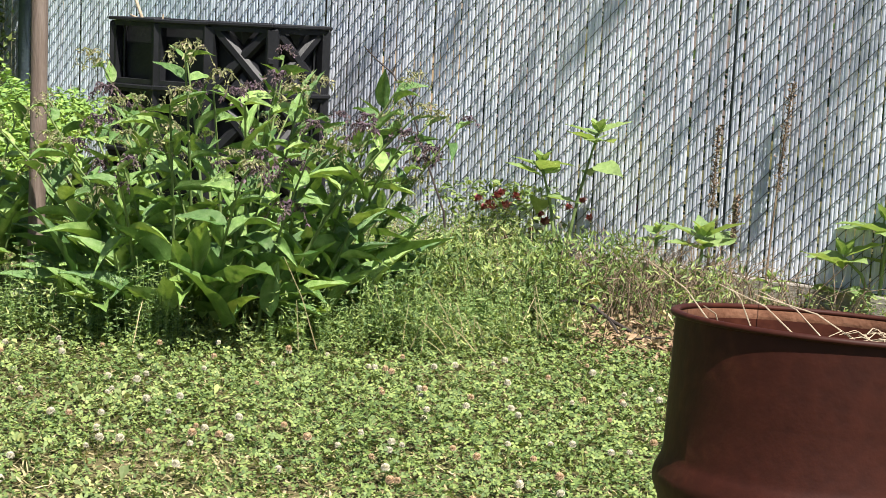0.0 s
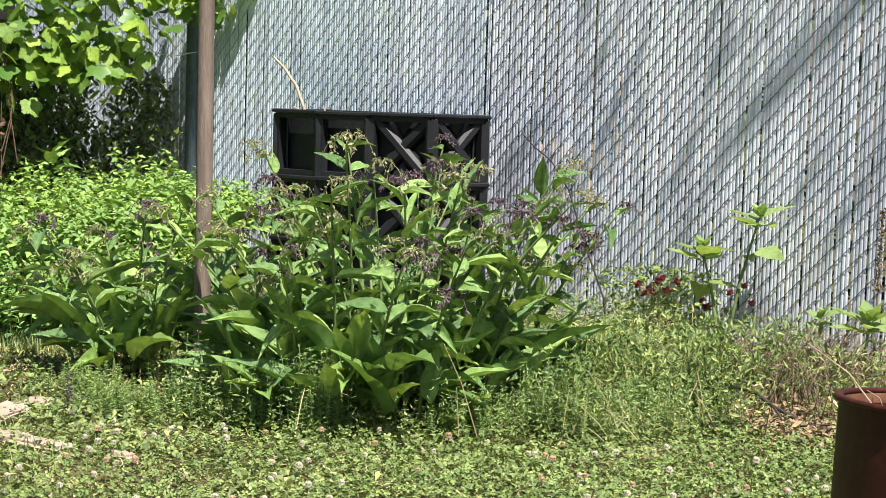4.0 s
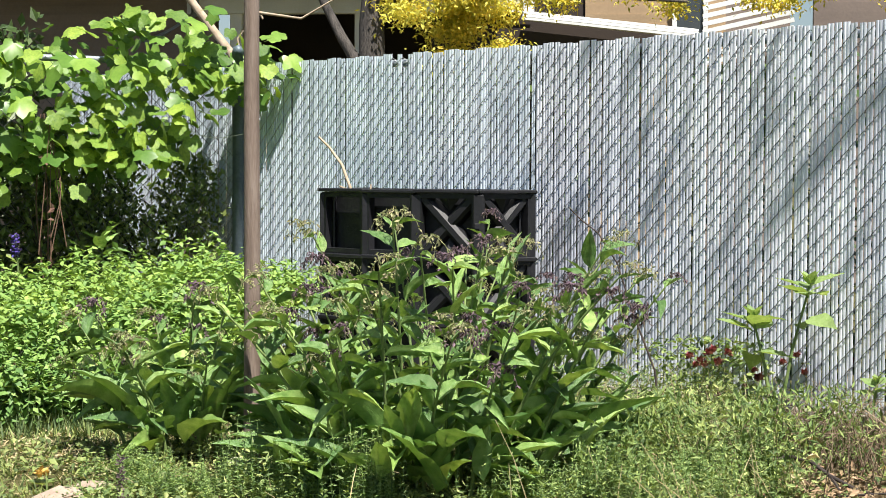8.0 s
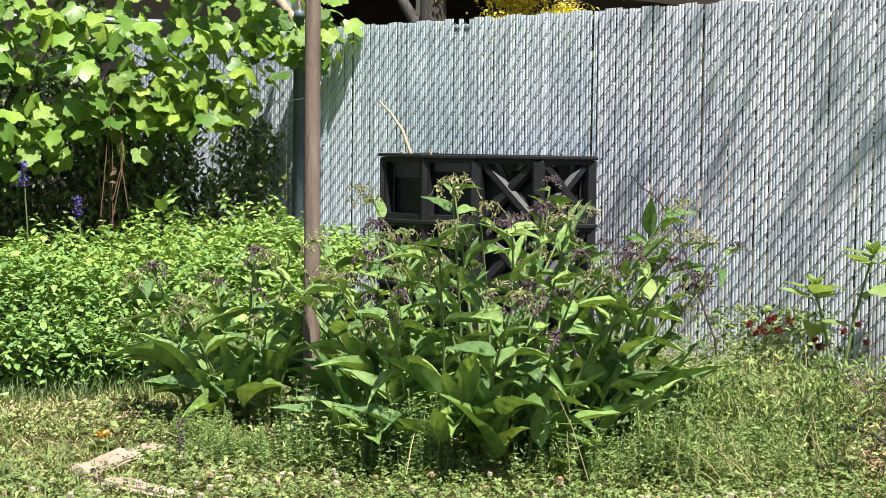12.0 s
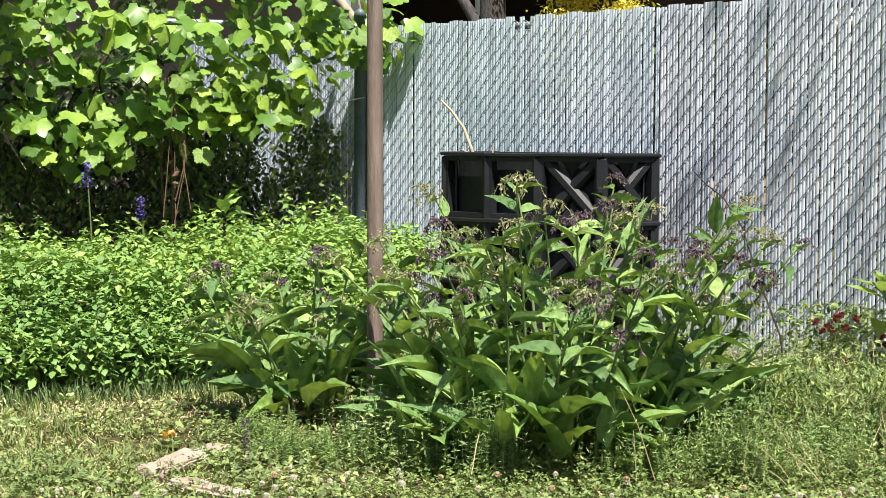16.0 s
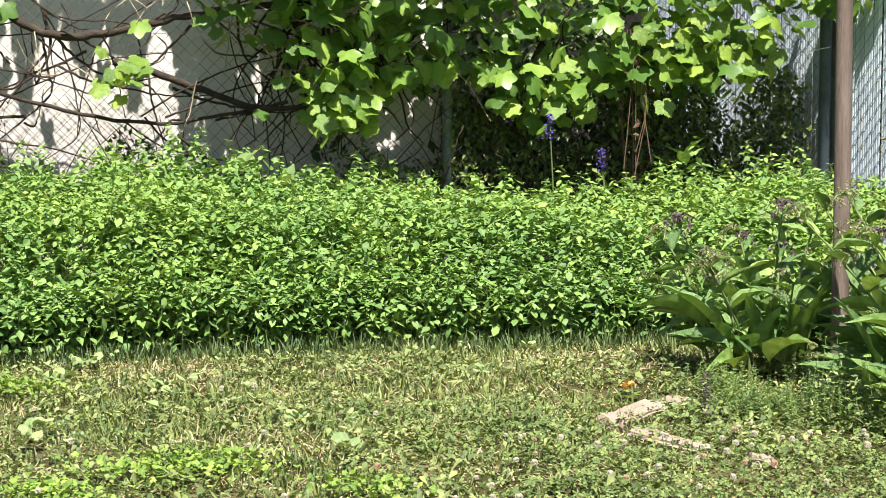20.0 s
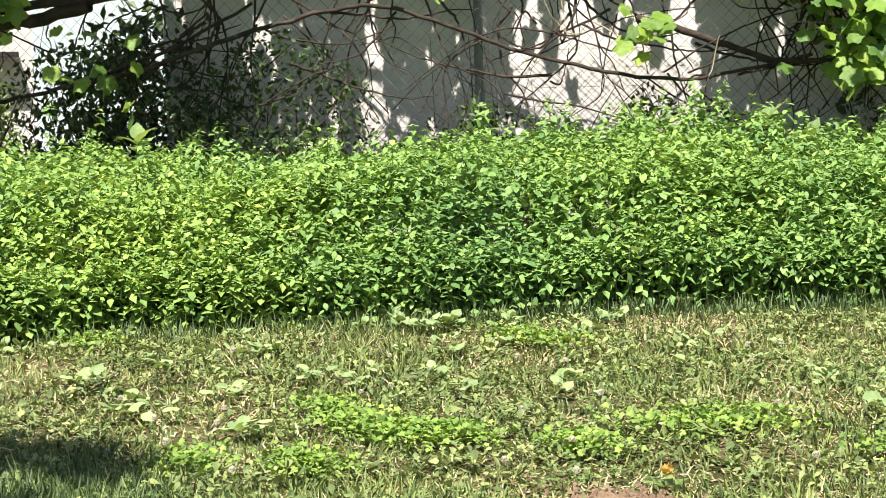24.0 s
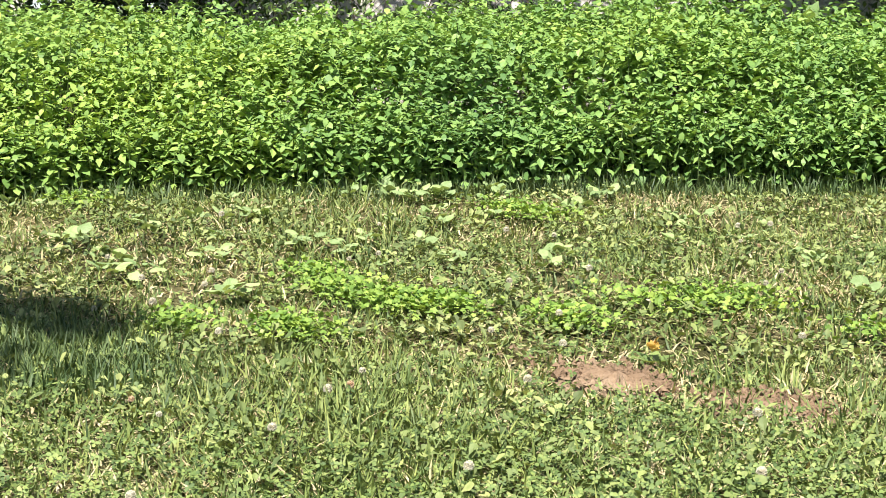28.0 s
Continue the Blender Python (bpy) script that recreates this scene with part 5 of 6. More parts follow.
for i, (wx, wy, n, s) in enumerate(((-4.03, 3.85, 70, 0.11), (-3.77, 3.74, 100, 0.15), (-3.56, 3.72, 100, 0.15), (-3.43, 3.80, 80, 0.12), (-3.53, 3.28, 90, 0.13), (-3.81, 3.10, 60, 0.11), (-3.06, 3.90, 80, 0.12), (-2.99, 4.28, 80, 0.17), (-2.86, 4.46, 80, 0.17), (-4.45, 5.31, 60, 0.12), (-4.25, 5.28, 50, 0.14), (-5.80, 4.26, 60, 0.15), (-2.3, 4.35, 50, 0.14))):
    r = np.random.default_rng(300 + i)
    ob = thing("lime_groundcover", (wx, wy, 0), "patch of bright lime green ground cover", "weed", "lime patches")
    n = int(n * 2.1)
    p = np.stack([r.normal(0, s * 0.62, n * 2), r.normal(0, s * 0.42, n * 2), r.uniform(0.01, 0.06, n * 2)], 1)
    part("leaves", scatter(T_LOBES, p, turns(r.uniform(0, 6, n * 2), r.normal(0.35, 0.4, n * 2), r.normal(0, 0.4, n * 2)), r.uniform(0.012, 0.025, n * 2)), M_LIME, ob)
for i, (px_, py_, s) in enumerate(((-2.60, 3.52, 0.155), (-2.17, 3.58, 0.13), (-6.12, 3.78, 0.10))):
    ob = thing("bare_soil_patch", (px_, py_, -0.005), "bare crumbly brown soil in the lawn", "soil", "bare patches")
    r = np.random.default_rng(i)
    sv, sf = lathe([(0, 0.018), (s * 0.2, 0.020), (s * 0.4, 0.014), (s * 0.6, 0.004), (s * 0.9, -0.016)], 26)
    sv[:, 2] += r.normal(0, 0.009, len(sv))
    sv[:, 0] *= 1.3
    part("soil", (sv, sf), M_SOIL, ob)
    n = 420
    T_CLOD = (np.array([[1, 0, 0], [-0.5, 0.87, 0], [-0.5, -0.87, 0], [0, 0, 0.9]]) * 0.5, np.array([[0, 1, 3], [1, 2, 3], [2, 0, 3]]))
    tagged(part("clod_scatter", scatter(T_CLOD, np.stack([r.normal(0, s * 0.65, n), r.normal(0, s * 0.45, n), np.full(n, 0.010)], 1), turns(r.uniform(0, 6, n), r.normal(0, 0.3, n), r.normal(0, 0.3, n)), r.uniform(0.008, 0.034, n)), M_SOIL, ob, "small clods of soil"), "small clods of brown soil", kind="stuff")

# ---------------------------------------------------------------- grapevine on the open fence
vine = tagged(new("grapevine"), "old grapevine with lobed green leaves spread over the fence", "plant")
vine_kinds = [mesh_np("leaf", *lobed(5, d, c, 0.05), M_VINE_LEAF, True) for d, c in ((0.22, 0.12), (0.16, 0.2), (0.28, 0.05), (0.2, -0.08))]
rv = random.Random(4)


def vine_leaf_at(k, z, out, size):
    p = left_point(k, z, out)
    ob = part("leaf", vine_kinds[rv.randrange(4)], None, vine)
    az = math.atan2(-LN.y, -LN.x) + rv.uniform(-1.1, 1.1)
    ob.matrix_basis = Matrix.Translation(p) @ Matrix.Rotation(az, 4, "Z") @ Matrix.Rotation(rv.uniform(0.25, 1.35), 4, "Y") @ Matrix.Rotation(rv.uniform(-0.7, 0.7), 4, "X") @ Matrix.Scale(size, 4)


def hang(k):
    """The lower edge of the hanging leaves along the fence."""
    return float(np.interp(k, (0, 0.4, 0.55, 0.75, 1.0, 1.4, 1.8, 2.1, 2.4, 2.8, 3.05, 3.3, 3.5, 4.3, 8.0, 8.6, 12), (1.6, 1.57, 1.22, 1.27, 1.12, 1.2, 0.97, 0.97, 1.15, 1.15, 0.94, 0.97, 1.4, 1.55, 1.6, 1.35, 1.2)))


made = 0
while made < 380:
    k = rv.uniform(0.05, 3.9)
    z = rv.uniform(0.85, 2.25)
    top = 2.13 + 0.12 * math.sin(k * 3.1) - (0.12 if k < 0.5 else 0)
    if z < hang(k) or z > top:
        continue
    vine_leaf_at(k, z, rv.uniform(0.05, 0.38), rv.uniform(0.075, 0.165))
    made += 1
# the rest of the canopy, behind and further along
n = 7500
k = rng.uniform(-0.2, 10.5, n)
z = rng.uniform(1.0, 2.6, n)
lo = np.array([hang(q) for q in k]) + 0.05 + np.where(k > 3.9, -0.02 + 0.16 * np.sin(k * 4.3), 0)
hi = 2.08 + 0.14 * np.sin(k * 3.1) + np.where(k > 2.6, 0.55, 0)
dens = np.where((k > 3.5) & (k < 5.55), np.where(z > 1.66, 0.03, 0.04), np.where((k > 5.55) & (k < 7.5), 0.03, np.where(k < 1.2, 0.24, np.where(k < 2.6, 0.4, 0.6))))
ok = (z > lo) & (z < hi) & (rng.uniform(0, 1, n) < dens)
k, z = k[ok], z[ok]
n = len(k)
o = rng.uniform(-0.30, 0.42, n)
pos = np.stack([C0.x + LD.x * k - LN.x * o, C0.y + LD.y * k - LN.y * o, z], 1)
az = math.atan2(-LN.y, -LN.x) + rng.normal(0, 0.8, n)
part("foliage", scatter(T_VINE, pos, turns(az, -rng.uniform(0.25, 1.35, n), rng.normal(0, 0.4, n)), rng.uniform(0.1, 0.18, n)), M_VINE_MASS, vine, "mass of lobed green leaves", True)
for kc, zc, nn, sp in ((3.2, 1.12, 46, 0.12), (3.05, 1.33, 14, 0.06), (4.35, 1.25, 16, 0.06), (8.3, 1.25, 20, 0.2), (7.6, 1.0, 10, 0.2), (0.72, 1.26, 18, 0.09), (1.0, 1.42, 30, 0.14), (0.3, 1.78, 26, 0.14), (0.55, 1.7, 26, 0.14), (1.25, 1.35, 24, 0.16), (1.75, 1.2, 20, 0.12)):
    for i in range(nn):
        vine_leaf_at(rv.gauss(kc, sp), rv.gauss(zc, sp * 0.9), rv.uniform(0.18, 0.42), rv.uniform(0.075, 0.14))


def cane(pts, r0, r1, label="thick brown woody cane", wood=M_VINE_WOOD):
    p = np.array([left_point(*q) for q in pts])
    t = np.linspace(0, len(p) - 1, len(p) * 5)
    fine = np.stack([np.interp(t, np.arange(len(p)), p[:, i]) for i in range(3)], 1)
    ker = np.ones(5) / 5
    for i in range(3):
        fine[2:-2, i] = np.convolve(fine[:, i], ker, "valid")
    fine += rng.normal(0, r0 * 0.25, fine.shape)
    part("cane", tubes([fine], [(r0, r1)], 7), wood, vine, label, True)


cane([(9.8, 1.40, 0.1), (8.6, 1.42, 0.12), (7.8, 1.50, 0.1), (7.2, 1.56, 0.12), (6.5, 1.62, 0.1)], 0.034, 0.022)
cane([(5.3, 1.80, 0.1), (5.05, 1.60, 0.1), (4.8, 1.45, 0.1), (4.55, 1.44, 0.12), (4.2, 1.52, 0.1), (3.9, 1.58, 0.1), (3.5, 1.62, 0.1), (3.0, 1.7, 0.1)], 0.026, 0.020)
cane([(7.9, 0.98, 0.12), (7.45, 1.05, 0.12), (7.0, 1.20, 0.14), (6.6, 1.32, 0.14), (6.2, 1.40, 0.12), (5.93, 1.44, 0.12), (5.5, 1.29, 0.12), (5.1, 1.13, 0.12), (4.7, 1.02, 0.1), (4.2, 0.93, 0.1), (3.8, 0.99, 0.1), (3.4, 1.07, 0.1)], 0.016, 0.010)
cane([(4.4, 1.30, 0.1), (4.0, 1.18, 0.1), (3.7, 1.05, 0.1), (3.3, 1.02, 0.1), (2.9, 1.1, 0.1)], 0.024, 0.012)
cane([(9.5, 1.1, 0.1), (9.0, 0.92, 0.1), (8.4, 0.88, 0.1), (7.9, 0.98, 0.08), (7.3, 1.15, 0.08), (6.7, 1.45, 0.1)], 0.017, 0.010)
cane([(10.2, 1.36, 0.1), (9.4, 1.30, 0.05), (8.9, 1.32, 0.1), (8.3, 1.36, 0.1), (7.7, 1.46, 0.1)], 0.06, 0.04)
cane([(9.9, 0.2, 0.1), (9.6, 0.75, 0.1), (9.45, 1.1, 0.1), (9.2, 1.4, 0.1)], 0.05, 0.035)
cane([(10.0, 0.9, 0.1), (9.5, 1.02, 0.1), (9.1, 0.95, 0.1)], 0.035, 0.02)
for i in range(96):
    kk = rv.uniform(3.0, 7.7) if i > 25 else rv.uniform(1.6, 4.2)
    z0 = rv.uniform(1.2, 1.75)
    dk = rv.uniform(-0.5, 0.5)
    drop = rv.uniform(0.3, 0.85)
    bow = rv.uniform(-0.22, 0.22)
    cane([(kk + dk * s + bow * math.sin(s * rv.uniform(2.5, 4.5)), z0 - drop * s ** rv.uniform(0.8, 1.5), rv.uniform(0, 0.12)) for s in (0, 0.2, 0.4, 0.6, 0.8, 1.0)], rv.uniform(0.004, 0.012), 0.003, "thin brown hanging shoot")
for i in range(54):
    kk, z0 = rv.uniform(3.4, 5.6) if i < 32 else rv.uniform(5.6, 8.2), rv.uniform(0.85, 1.7)
    run, rise, bow = rv.uniform(-1.1, 1.1), rv.uniform(-0.35, 0.35), rv.uniform(-0.18, 0.18)
    cane([(kk + run * s, z0 + rise * s + bow * math.sin(s * 3.14) + rv.uniform(-0.02, 0.02), rv.uniform(0.02, 0.16)) for s in (0, 0.2, 0.4, 0.6, 0.8, 1.0)], rv.uniform(0.004, 0.010), 0.003, "thin brown tangled shoot")
for i in range(34):
    kk, z0 = rv.uniform(2.6, 5.2) if i < 16 else rv.uniform(3.3, 4.6), rv.uniform(1.1, 1.75) if i < 16 else rv.uniform(1.45, 1.9)
    run, rise, bow = rv.uniform(-0.5, 0.5), rv.uniform(-0.45, 0.2), rv.uniform(-0.1, 0.1)
    cane([(kk + run * s, z0 + rise * s + bow * math.sin(s * 3.14) + rv.uniform(-0.02, 0.02), rv.uniform(0.14, 0.22)) for s in (0, 0.2, 0.4, 0.6, 0.8, 1.0)], 0.0045, 0.002, "pale dry vine shoot", M_PALE_TWIG)
for i in range(5):
    kk = 1.40 + rv.gauss(0, 0.022)
    z0, z1 = rv.uniform(0.5, 0.8), rv.uniform(1.0, 1.55)
    cane([(kk + rv.uniform(-0.06, 0.06), z0, 0.42), (kk + rv.uniform(-0.07, 0.07), (z0 + z1) / 2, 0.4), (kk + rv.uniform(-0.07, 0.07), z1, 0.36)], 0.0038, 0.002, "dry reddish brown stem", M_RED_STEM)
curl_n = 26
curl = np.array([left_point(1.40 + rv.gauss(0, 0.03), rv.uniform(0.6, 1.25), 0.43) for _ in range(curl_n)])
part("curled_leaves", scatter(T_FOLD, curl, turns(rng.uniform(0, 6, curl_n), rng.normal(-0.8, 0.5, curl_n), rng.uniform(0, 6, curl_n)), rng.uniform(0.03, 0.06, curl_n)), M_RED_STEM, vine, "dry curled reddish brown leaves")
for i in range(2):
    kk = 1.40 + rv.uniform(-0.02, 0.02)
    cane([(kk, 0.0, 0.12), (kk + rv.uniform(-0.05, 0.05), 0.5, 0.15), (kk + rv.uniform(-0.05, 0.05), 0.95, 0.15), (kk - 0.03, 1.5, 0.1)], 0.007, 0.004, "dry reddish brown stem", M_RED_STEM)

# unseen upper canopy and hanging shoots, placed to shade the wall and vine
RISE = math.tan(SUN_EL)
A, B = 690, 380
uk = np.concatenate([rng.uniform(2.4, 3.9, 170), rng.uniform(6.7, 10.2, A - 170), rng.uniform(3.0, 7.3, B), rng.uniform(7.0, 8.6, 230)])
zt, ot, zc = rng.uniform(0.85, 2.1, A), rng.uniform(0.0, 0.4, A), rng.uniform(2.15, 2.95, A)
uo = np.concatenate([ot + (zc - zt) / RISE, rng.uniform(0.2, 0.8, B), rng.uniform(0.3, 1.25, 230)])
uz = np.concatenate([zc, rng.uniform(1.58, 2.7, B) + RISE * (uo[A:A + B] + 0.42), rng.uniform(2.6, 3.3, 230)]).clip(2.1, 4.2)
# holes left where sun should reach the fence and wall
gap = np.hypot((uk - 3.15) / 0.26, (uz - RISE * (uo - 0.3) - 1.12) / 0.26) > 1
lands = uz - RISE * (uo + 0.42)
gap &= ~((uk > 2.45) & (uk < 2.95) & (lands > 0.6) & (lands < 1.4))
uk, uz, uo = uk[gap], uz[gap], uo[gap]
# each shoot: place along the fence, width, and how low its shadow falls
SHADE_SHOOTS = ((7.2, 0.12, 0.55), (7.0, 0.08, 0.7), (6.62, 0.13, 0.45), (6.45, 0.08, 0.62), (6.27, 0.12, 0.45), (5.97, 0.07, 0.6), (5.83, 0.10, 0.42), (5.66, 0.08, 0.5), (5.48, 0.10, 0.42), (5.3, 0.06, 0.75), (4.98, 0.05, 1.25), (4.62, 0.05, 1.35), (4.32, 0.06, 1.2), (4.02, 0.07, 0.75), (3.86, 0.09, 0.62), (3.7, 0.07, 0.75), (3.5, 0.09, 0.7), (3.34, 0.08, 0.55))
hk, hz, ho, hs = [], [], [], []
for kc, wide, low in SHADE_SHOOTS:
    m = int(105 * (1.62 - low))
    f = rng.uniform(0, 1, m) ** 0.8
    out = 0.26 + 0.10 * math.sin(kc * 9)
    wide *= 1.3 if kc > 5.2 else 1.1
    hk.append(kc + rng.uniform(-0.5, 0.5, m) * wide * (0.25 + 0.75 * f))
    hz.append(low + (1.62 - low) * f + RISE * (out + 0.42))
    ho.append(out + rng.normal(0, 0.03, m))
    hs.append((0.060 + 0.055 * f) * rng.uniform(0.8, 1.2, m))
sizes = np.concatenate([rng.uniform(0.13, 0.19, len(uk))] + hs)
uk, uz, uo = np.concatenate([uk] + hk), np.concatenate([uz] + hz), np.concatenate([uo] + ho)
n = len(uk)
pos = np.stack([C0.x + LD.x * uk - LN.x * uo, C0.y + LD.y * uk - LN.y * uo, uz], 1)
part("upper_canopy", scatter(T_VINE, pos, turns(rng.uniform(0, 6, n), rng.normal(-0.2, 0.5, n), rng.normal(0, 0.5, n)), sizes), M_VINE_MASS, vine, "unseen leaf canopy with hanging shoots, added to shade wall and vine")
cane([(2.4, 1.8, 0.1), (2.6, 2.5, 0.4), (3.4, 2.9, 0.8), (4.2, 3.0, 0.9)], 0.02, 0.01)
cane([(5.6, 1.7, 0.1), (6.2, 2.6, 0.4), (7.6, 2.9, 0.8), (9.4, 3.0, 0.9)], 0.025, 0.01)

# shrub growth behind and through the fence
n = 40000
k = np.concatenate([rng.uniform(0.2, 2.5, n * 5 // 8), rng.uniform(2.3, 9.5, n * 3 // 8)])
z = rng.uniform(0.2, 1.5, n)
lim = np.where(k < 3.2, np.where(k < 1.45, 1.02 + 0.12 * np.sin(k * 17) + np.where(k > 0.72, 0.42, 0), np.where((k > 2.45) & (k < 2.95), 0.72, 1.15 + 0.35 * np.sin(k * 2.2 + 1.0))), 0.72 + 0.12 * np.sin(k * 5)) + np.where((k > 6.9) & (k < 8.3), 0.42, np.where((k > 6.0) & (k < 6.9), 0.45, 0)) + np.where(np.abs(k - 0.35) < 0.14, 0.3, 0)
ok = z < lim
k, z = k[ok], z[ok]
n = len(k)
o = np.where(k < 3.4, 0.06 - rng.uniform(0.0, 0.6, n), 0.2 - rng.uniform(0.0, 0.35, n))
pos = np.stack([C0.x + LD.x * k - LN.x * o, C0.y + LD.y * k - LN.y * o, z], 1)
nf = 9000
kf = rng.uniform(2.6, 8.6, nf)
zf = rng.uniform(0.1, 1, nf) * (0.62 + 0.14 * np.sin(kf * 5) + 0.10 * np.sin(kf * 13 + 1) + np.where(np.abs(kf - 4.55) < 0.35, 0.16, 0) + np.where(np.abs(kf - 6.95) < 0.3, 0.45, 0))
of = rng.uniform(-0.12, 0.22, nf)
pos = np.concatenate([pos, np.stack([C0.x + LD.x * kf - LN.x * of, C0.y + LD.y * kf - LN.y * of, zf], 1)])
n += nf
side = np.concatenate([k, kf]) < 3.3
# far growth takes the darker leaf, with its shade put into the colour
for name, pick, leafy, label in (("fence_shrubs", side, M_SHRUB, "mid green small-leaved shrubs along the old fence"), ("fence_undergrowth", ~side, M_DARK_LEAF, "undergrowth along the old fence, leaf colour darkened as in shade")):
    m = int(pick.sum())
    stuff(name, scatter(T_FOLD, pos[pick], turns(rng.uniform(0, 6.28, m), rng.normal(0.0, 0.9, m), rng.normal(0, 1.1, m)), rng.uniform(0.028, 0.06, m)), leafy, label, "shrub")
sticks = []
for i in range(260):
    kk, zz = random.uniform(0.3, 9.0), random.uniform(0.1, 0.8)
    a, ln = random.uniform(0.6, 2.5), random.uniform(0.2, 0.6)
    p0 = left_point(kk, zz, random.uniform(-0.2, 0.15))
    p1 = left_point(kk + math.cos(a) * ln, zz + math.sin(a) * ln, random.uniform(-0.2, 0.15))
    sticks.append([p0, (p0 + p1) / 2 + Vector((0, 0, 0.03)), p1])
stuff("shrub_twigs", tubes(sticks, [(0.004, 0.002)] * len(sticks), 4), M_VINE_WOOD, "brown twigs tangled in the old fence", "twigs")


def larkspur(k, z0, z1, seed):
    r = np.random.default_rng(seed)
    p0 = left_point(k, 0, 0.48)
    ob = thing("larkspur", p0, "blue flowering larkspur spike by the fence", "flower", "larkspurs")
    part("stem", tubes([[(0, 0, 0), (0.03, 0, z0 * 0.6), (0, 0, z1)]], [(0.005, 0.003)], 5), M_MINT_STEM, ob)
    n = 90
    p = np.stack([r.normal(0, 0.012, n), r.normal(0, 0.012, n), r.uniform(z0, z1, n)], 1)
    part("blossoms", scatter(T_FOLD, p, turns(r.uniform(0, 6, n), r.normal(0, 0.6, n), r.normal(0, 0.6, n)), np.stack([r.uniform(0.015, 0.026, n)] * 3, 1) * [1, 1.7, 1]), M_BLUE, ob, "violet-blue blossoms")


larkspur(1.93, 0.86, 1.0, 1)
larkspur(1.62, 0.68, 0.80, 2)
mari = thing("orange_flower", left_point(8.47, 0, 0.3), "withering orange flower on a pale stalk at the fence", "flower")
part("stem", tubes([[(0, 0, 0.1), (0.01, 0, 0.5), (0, 0, 0.76)]], [(0.006, 0.004)], 5), M_PALE_LEAF, mari)
part("petals", petal_ball(40, 0.05, 77), M_YELLOW, mari, "orange and brown petals").location = (0, 0, 0.78)
hose = tagged(new("loose_wire"), "loose pale wire hanging on the fence", "wire")
part("wire", tubes([[left_point(0.62, 1.47, 0.10), left_point(0.50, 1.445, 0.10), left_point(0.42, 1.395, 0.10), left_point(0.34, 1.375, 0.10), left_point(0.24, 1.375, 0.10), left_point(0.12, 1.40, 0.11)]], [(0.0028, 0.0028)], 5), M_TRIM, hose)
# larger leaves standing in the mint
for i, (lx, ly, lz, size) in enumerate(((-3.2, 10.05, 0.68, 0.2), (-5.27, 8.49, 0.66, 0.16), (-4.87, 8.25, 0.58, 0.13), (-7.4, 5.8, 0.66, 0.15), (-5.62, 5.63, 0.12, 0.12), (-5.1, 6.05, 0.1, 0.1), (-4.55, 6.45, 0.16, 0.1), (-4.52, 6.22, 0.2, 0.09), (-5.5, 5.55, 0.2, 0.1))):
    ob = thing("tall_weed", (lx, ly, 0), "broad-leaved weed standing up in the mint", "weed", "tall weeds")
    part("stem", tubes([[(0, 0, 0), (0.01, 0, lz * 0.6), (0, 0, lz + 0.08)]], [(0.006, 0.003)], 5), M_MINT_STEM, ob)
    for j in range(6):
        place_leaf(ob, broad if size < 0.18 else leaf_kinds, (0, 0, lz + 0.012 * j), j * 2.4 + i, 0.3 + 0.12 * j, 0.2, size * random.uniform(0.7, 1.1))

# ---------------------------------------------------------------- white outbuilding behind the open fence
WB = C0 + LN * 0.42
white_house = tagged(new("white_outbuilding"), "white clapboard outbuilding close behind the fence", "building")
white_house.matrix_basis = frame_of(LD, WB)
WK0, WK1 = 2.4, 7.36
inner_y = 1 if (frame_of(LD, WB).to_3x3() @ Vector((0, 1, 0))).dot(LN) > 0 else -1
part("wall", box(WK1 - WK0, 0.1, 2.5, ((WK0 + WK1) / 2, inner_y * 0.08, 1.25)), M_WHITE, white_house)
part("side_wall", box(0.1, 3.4, 2.5, (WK1 - 0.06, inner_y * 1.84, 1.25)), M_WHITE, white_house)
part("end_wall", box(0.1, 3.4, 2.5, (WK0 + 0.06, inner_y * 1.84, 1.25)), M_WHITE, white_house)
for i in range(21):
    bm = bmesh.new()
    z = 0.10 + i * 0.115
    q = [bm.verts.new(c) for c in ((WK0, -inner_y * 0.0, z), (WK1, -inner_y * 0.0, z), (WK1, inner_y * 0.0015, z + 0.118), (WK0, inner_y * 0.0015, z + 0.118), (WK0, inner_y * 0.03, z), (WK1, inner_y * 0.03, z))]
    bm.faces.new(q[:4])
    bm.faces.new((q[0], q[1], q[5], q[4]))
    bmesh.ops.recalc_face_normals(bm, faces=bm.faces)
    part("clapboard", bm, M_WHITE, white_house)
part("corner_trim", box(0.09, 0.06, 2.5, (WK1 + 0.01, inner_y * 0.02, 1.25), 0.004), M_TRIM, white_house)
part("roof", box(WK1 - WK0 + 0.5, 4.2, 0.12, ((WK0 + WK1) / 2, inner_y * 1.85, 2.62)), M_ROOF, white_house, "grey shingle roof")

cool_house = tagged(new("pale_blue_house"), "pale blue-white house wall beyond the outbuilding", "building")
cb = Vector((-11.2, 9.6, 0))
cool_house.matrix_basis = frame_of(LD, cb)
part("wall", box(3.2, 0.1, 3.0, (-0.1, 0.05, 1.5)), M_BLUEWHITE, cool_house)
for i in range(22):
    part("clapboard", box(3.2, 0.012, 0.126, (-0.1, -0.008, 0.2 + i * 0.128), rot=Matrix.Rotation(0.06, 4, "X")), M_BLUEWHITE, cool_house)
far_house = tagged(new("cream_house"), "cream house wall with a dark beam over a window", "building")
far_house.matrix_basis = frame_of(Vector((0.547, 0.837, 0)), Vector((-13.0, 8.0, 0)))
part("wall", box(7, 0.1, 4.0, (0.6, 0.15, 2.0)), M_WHITE, far_house)
FX, FW = 0.30, 0.62
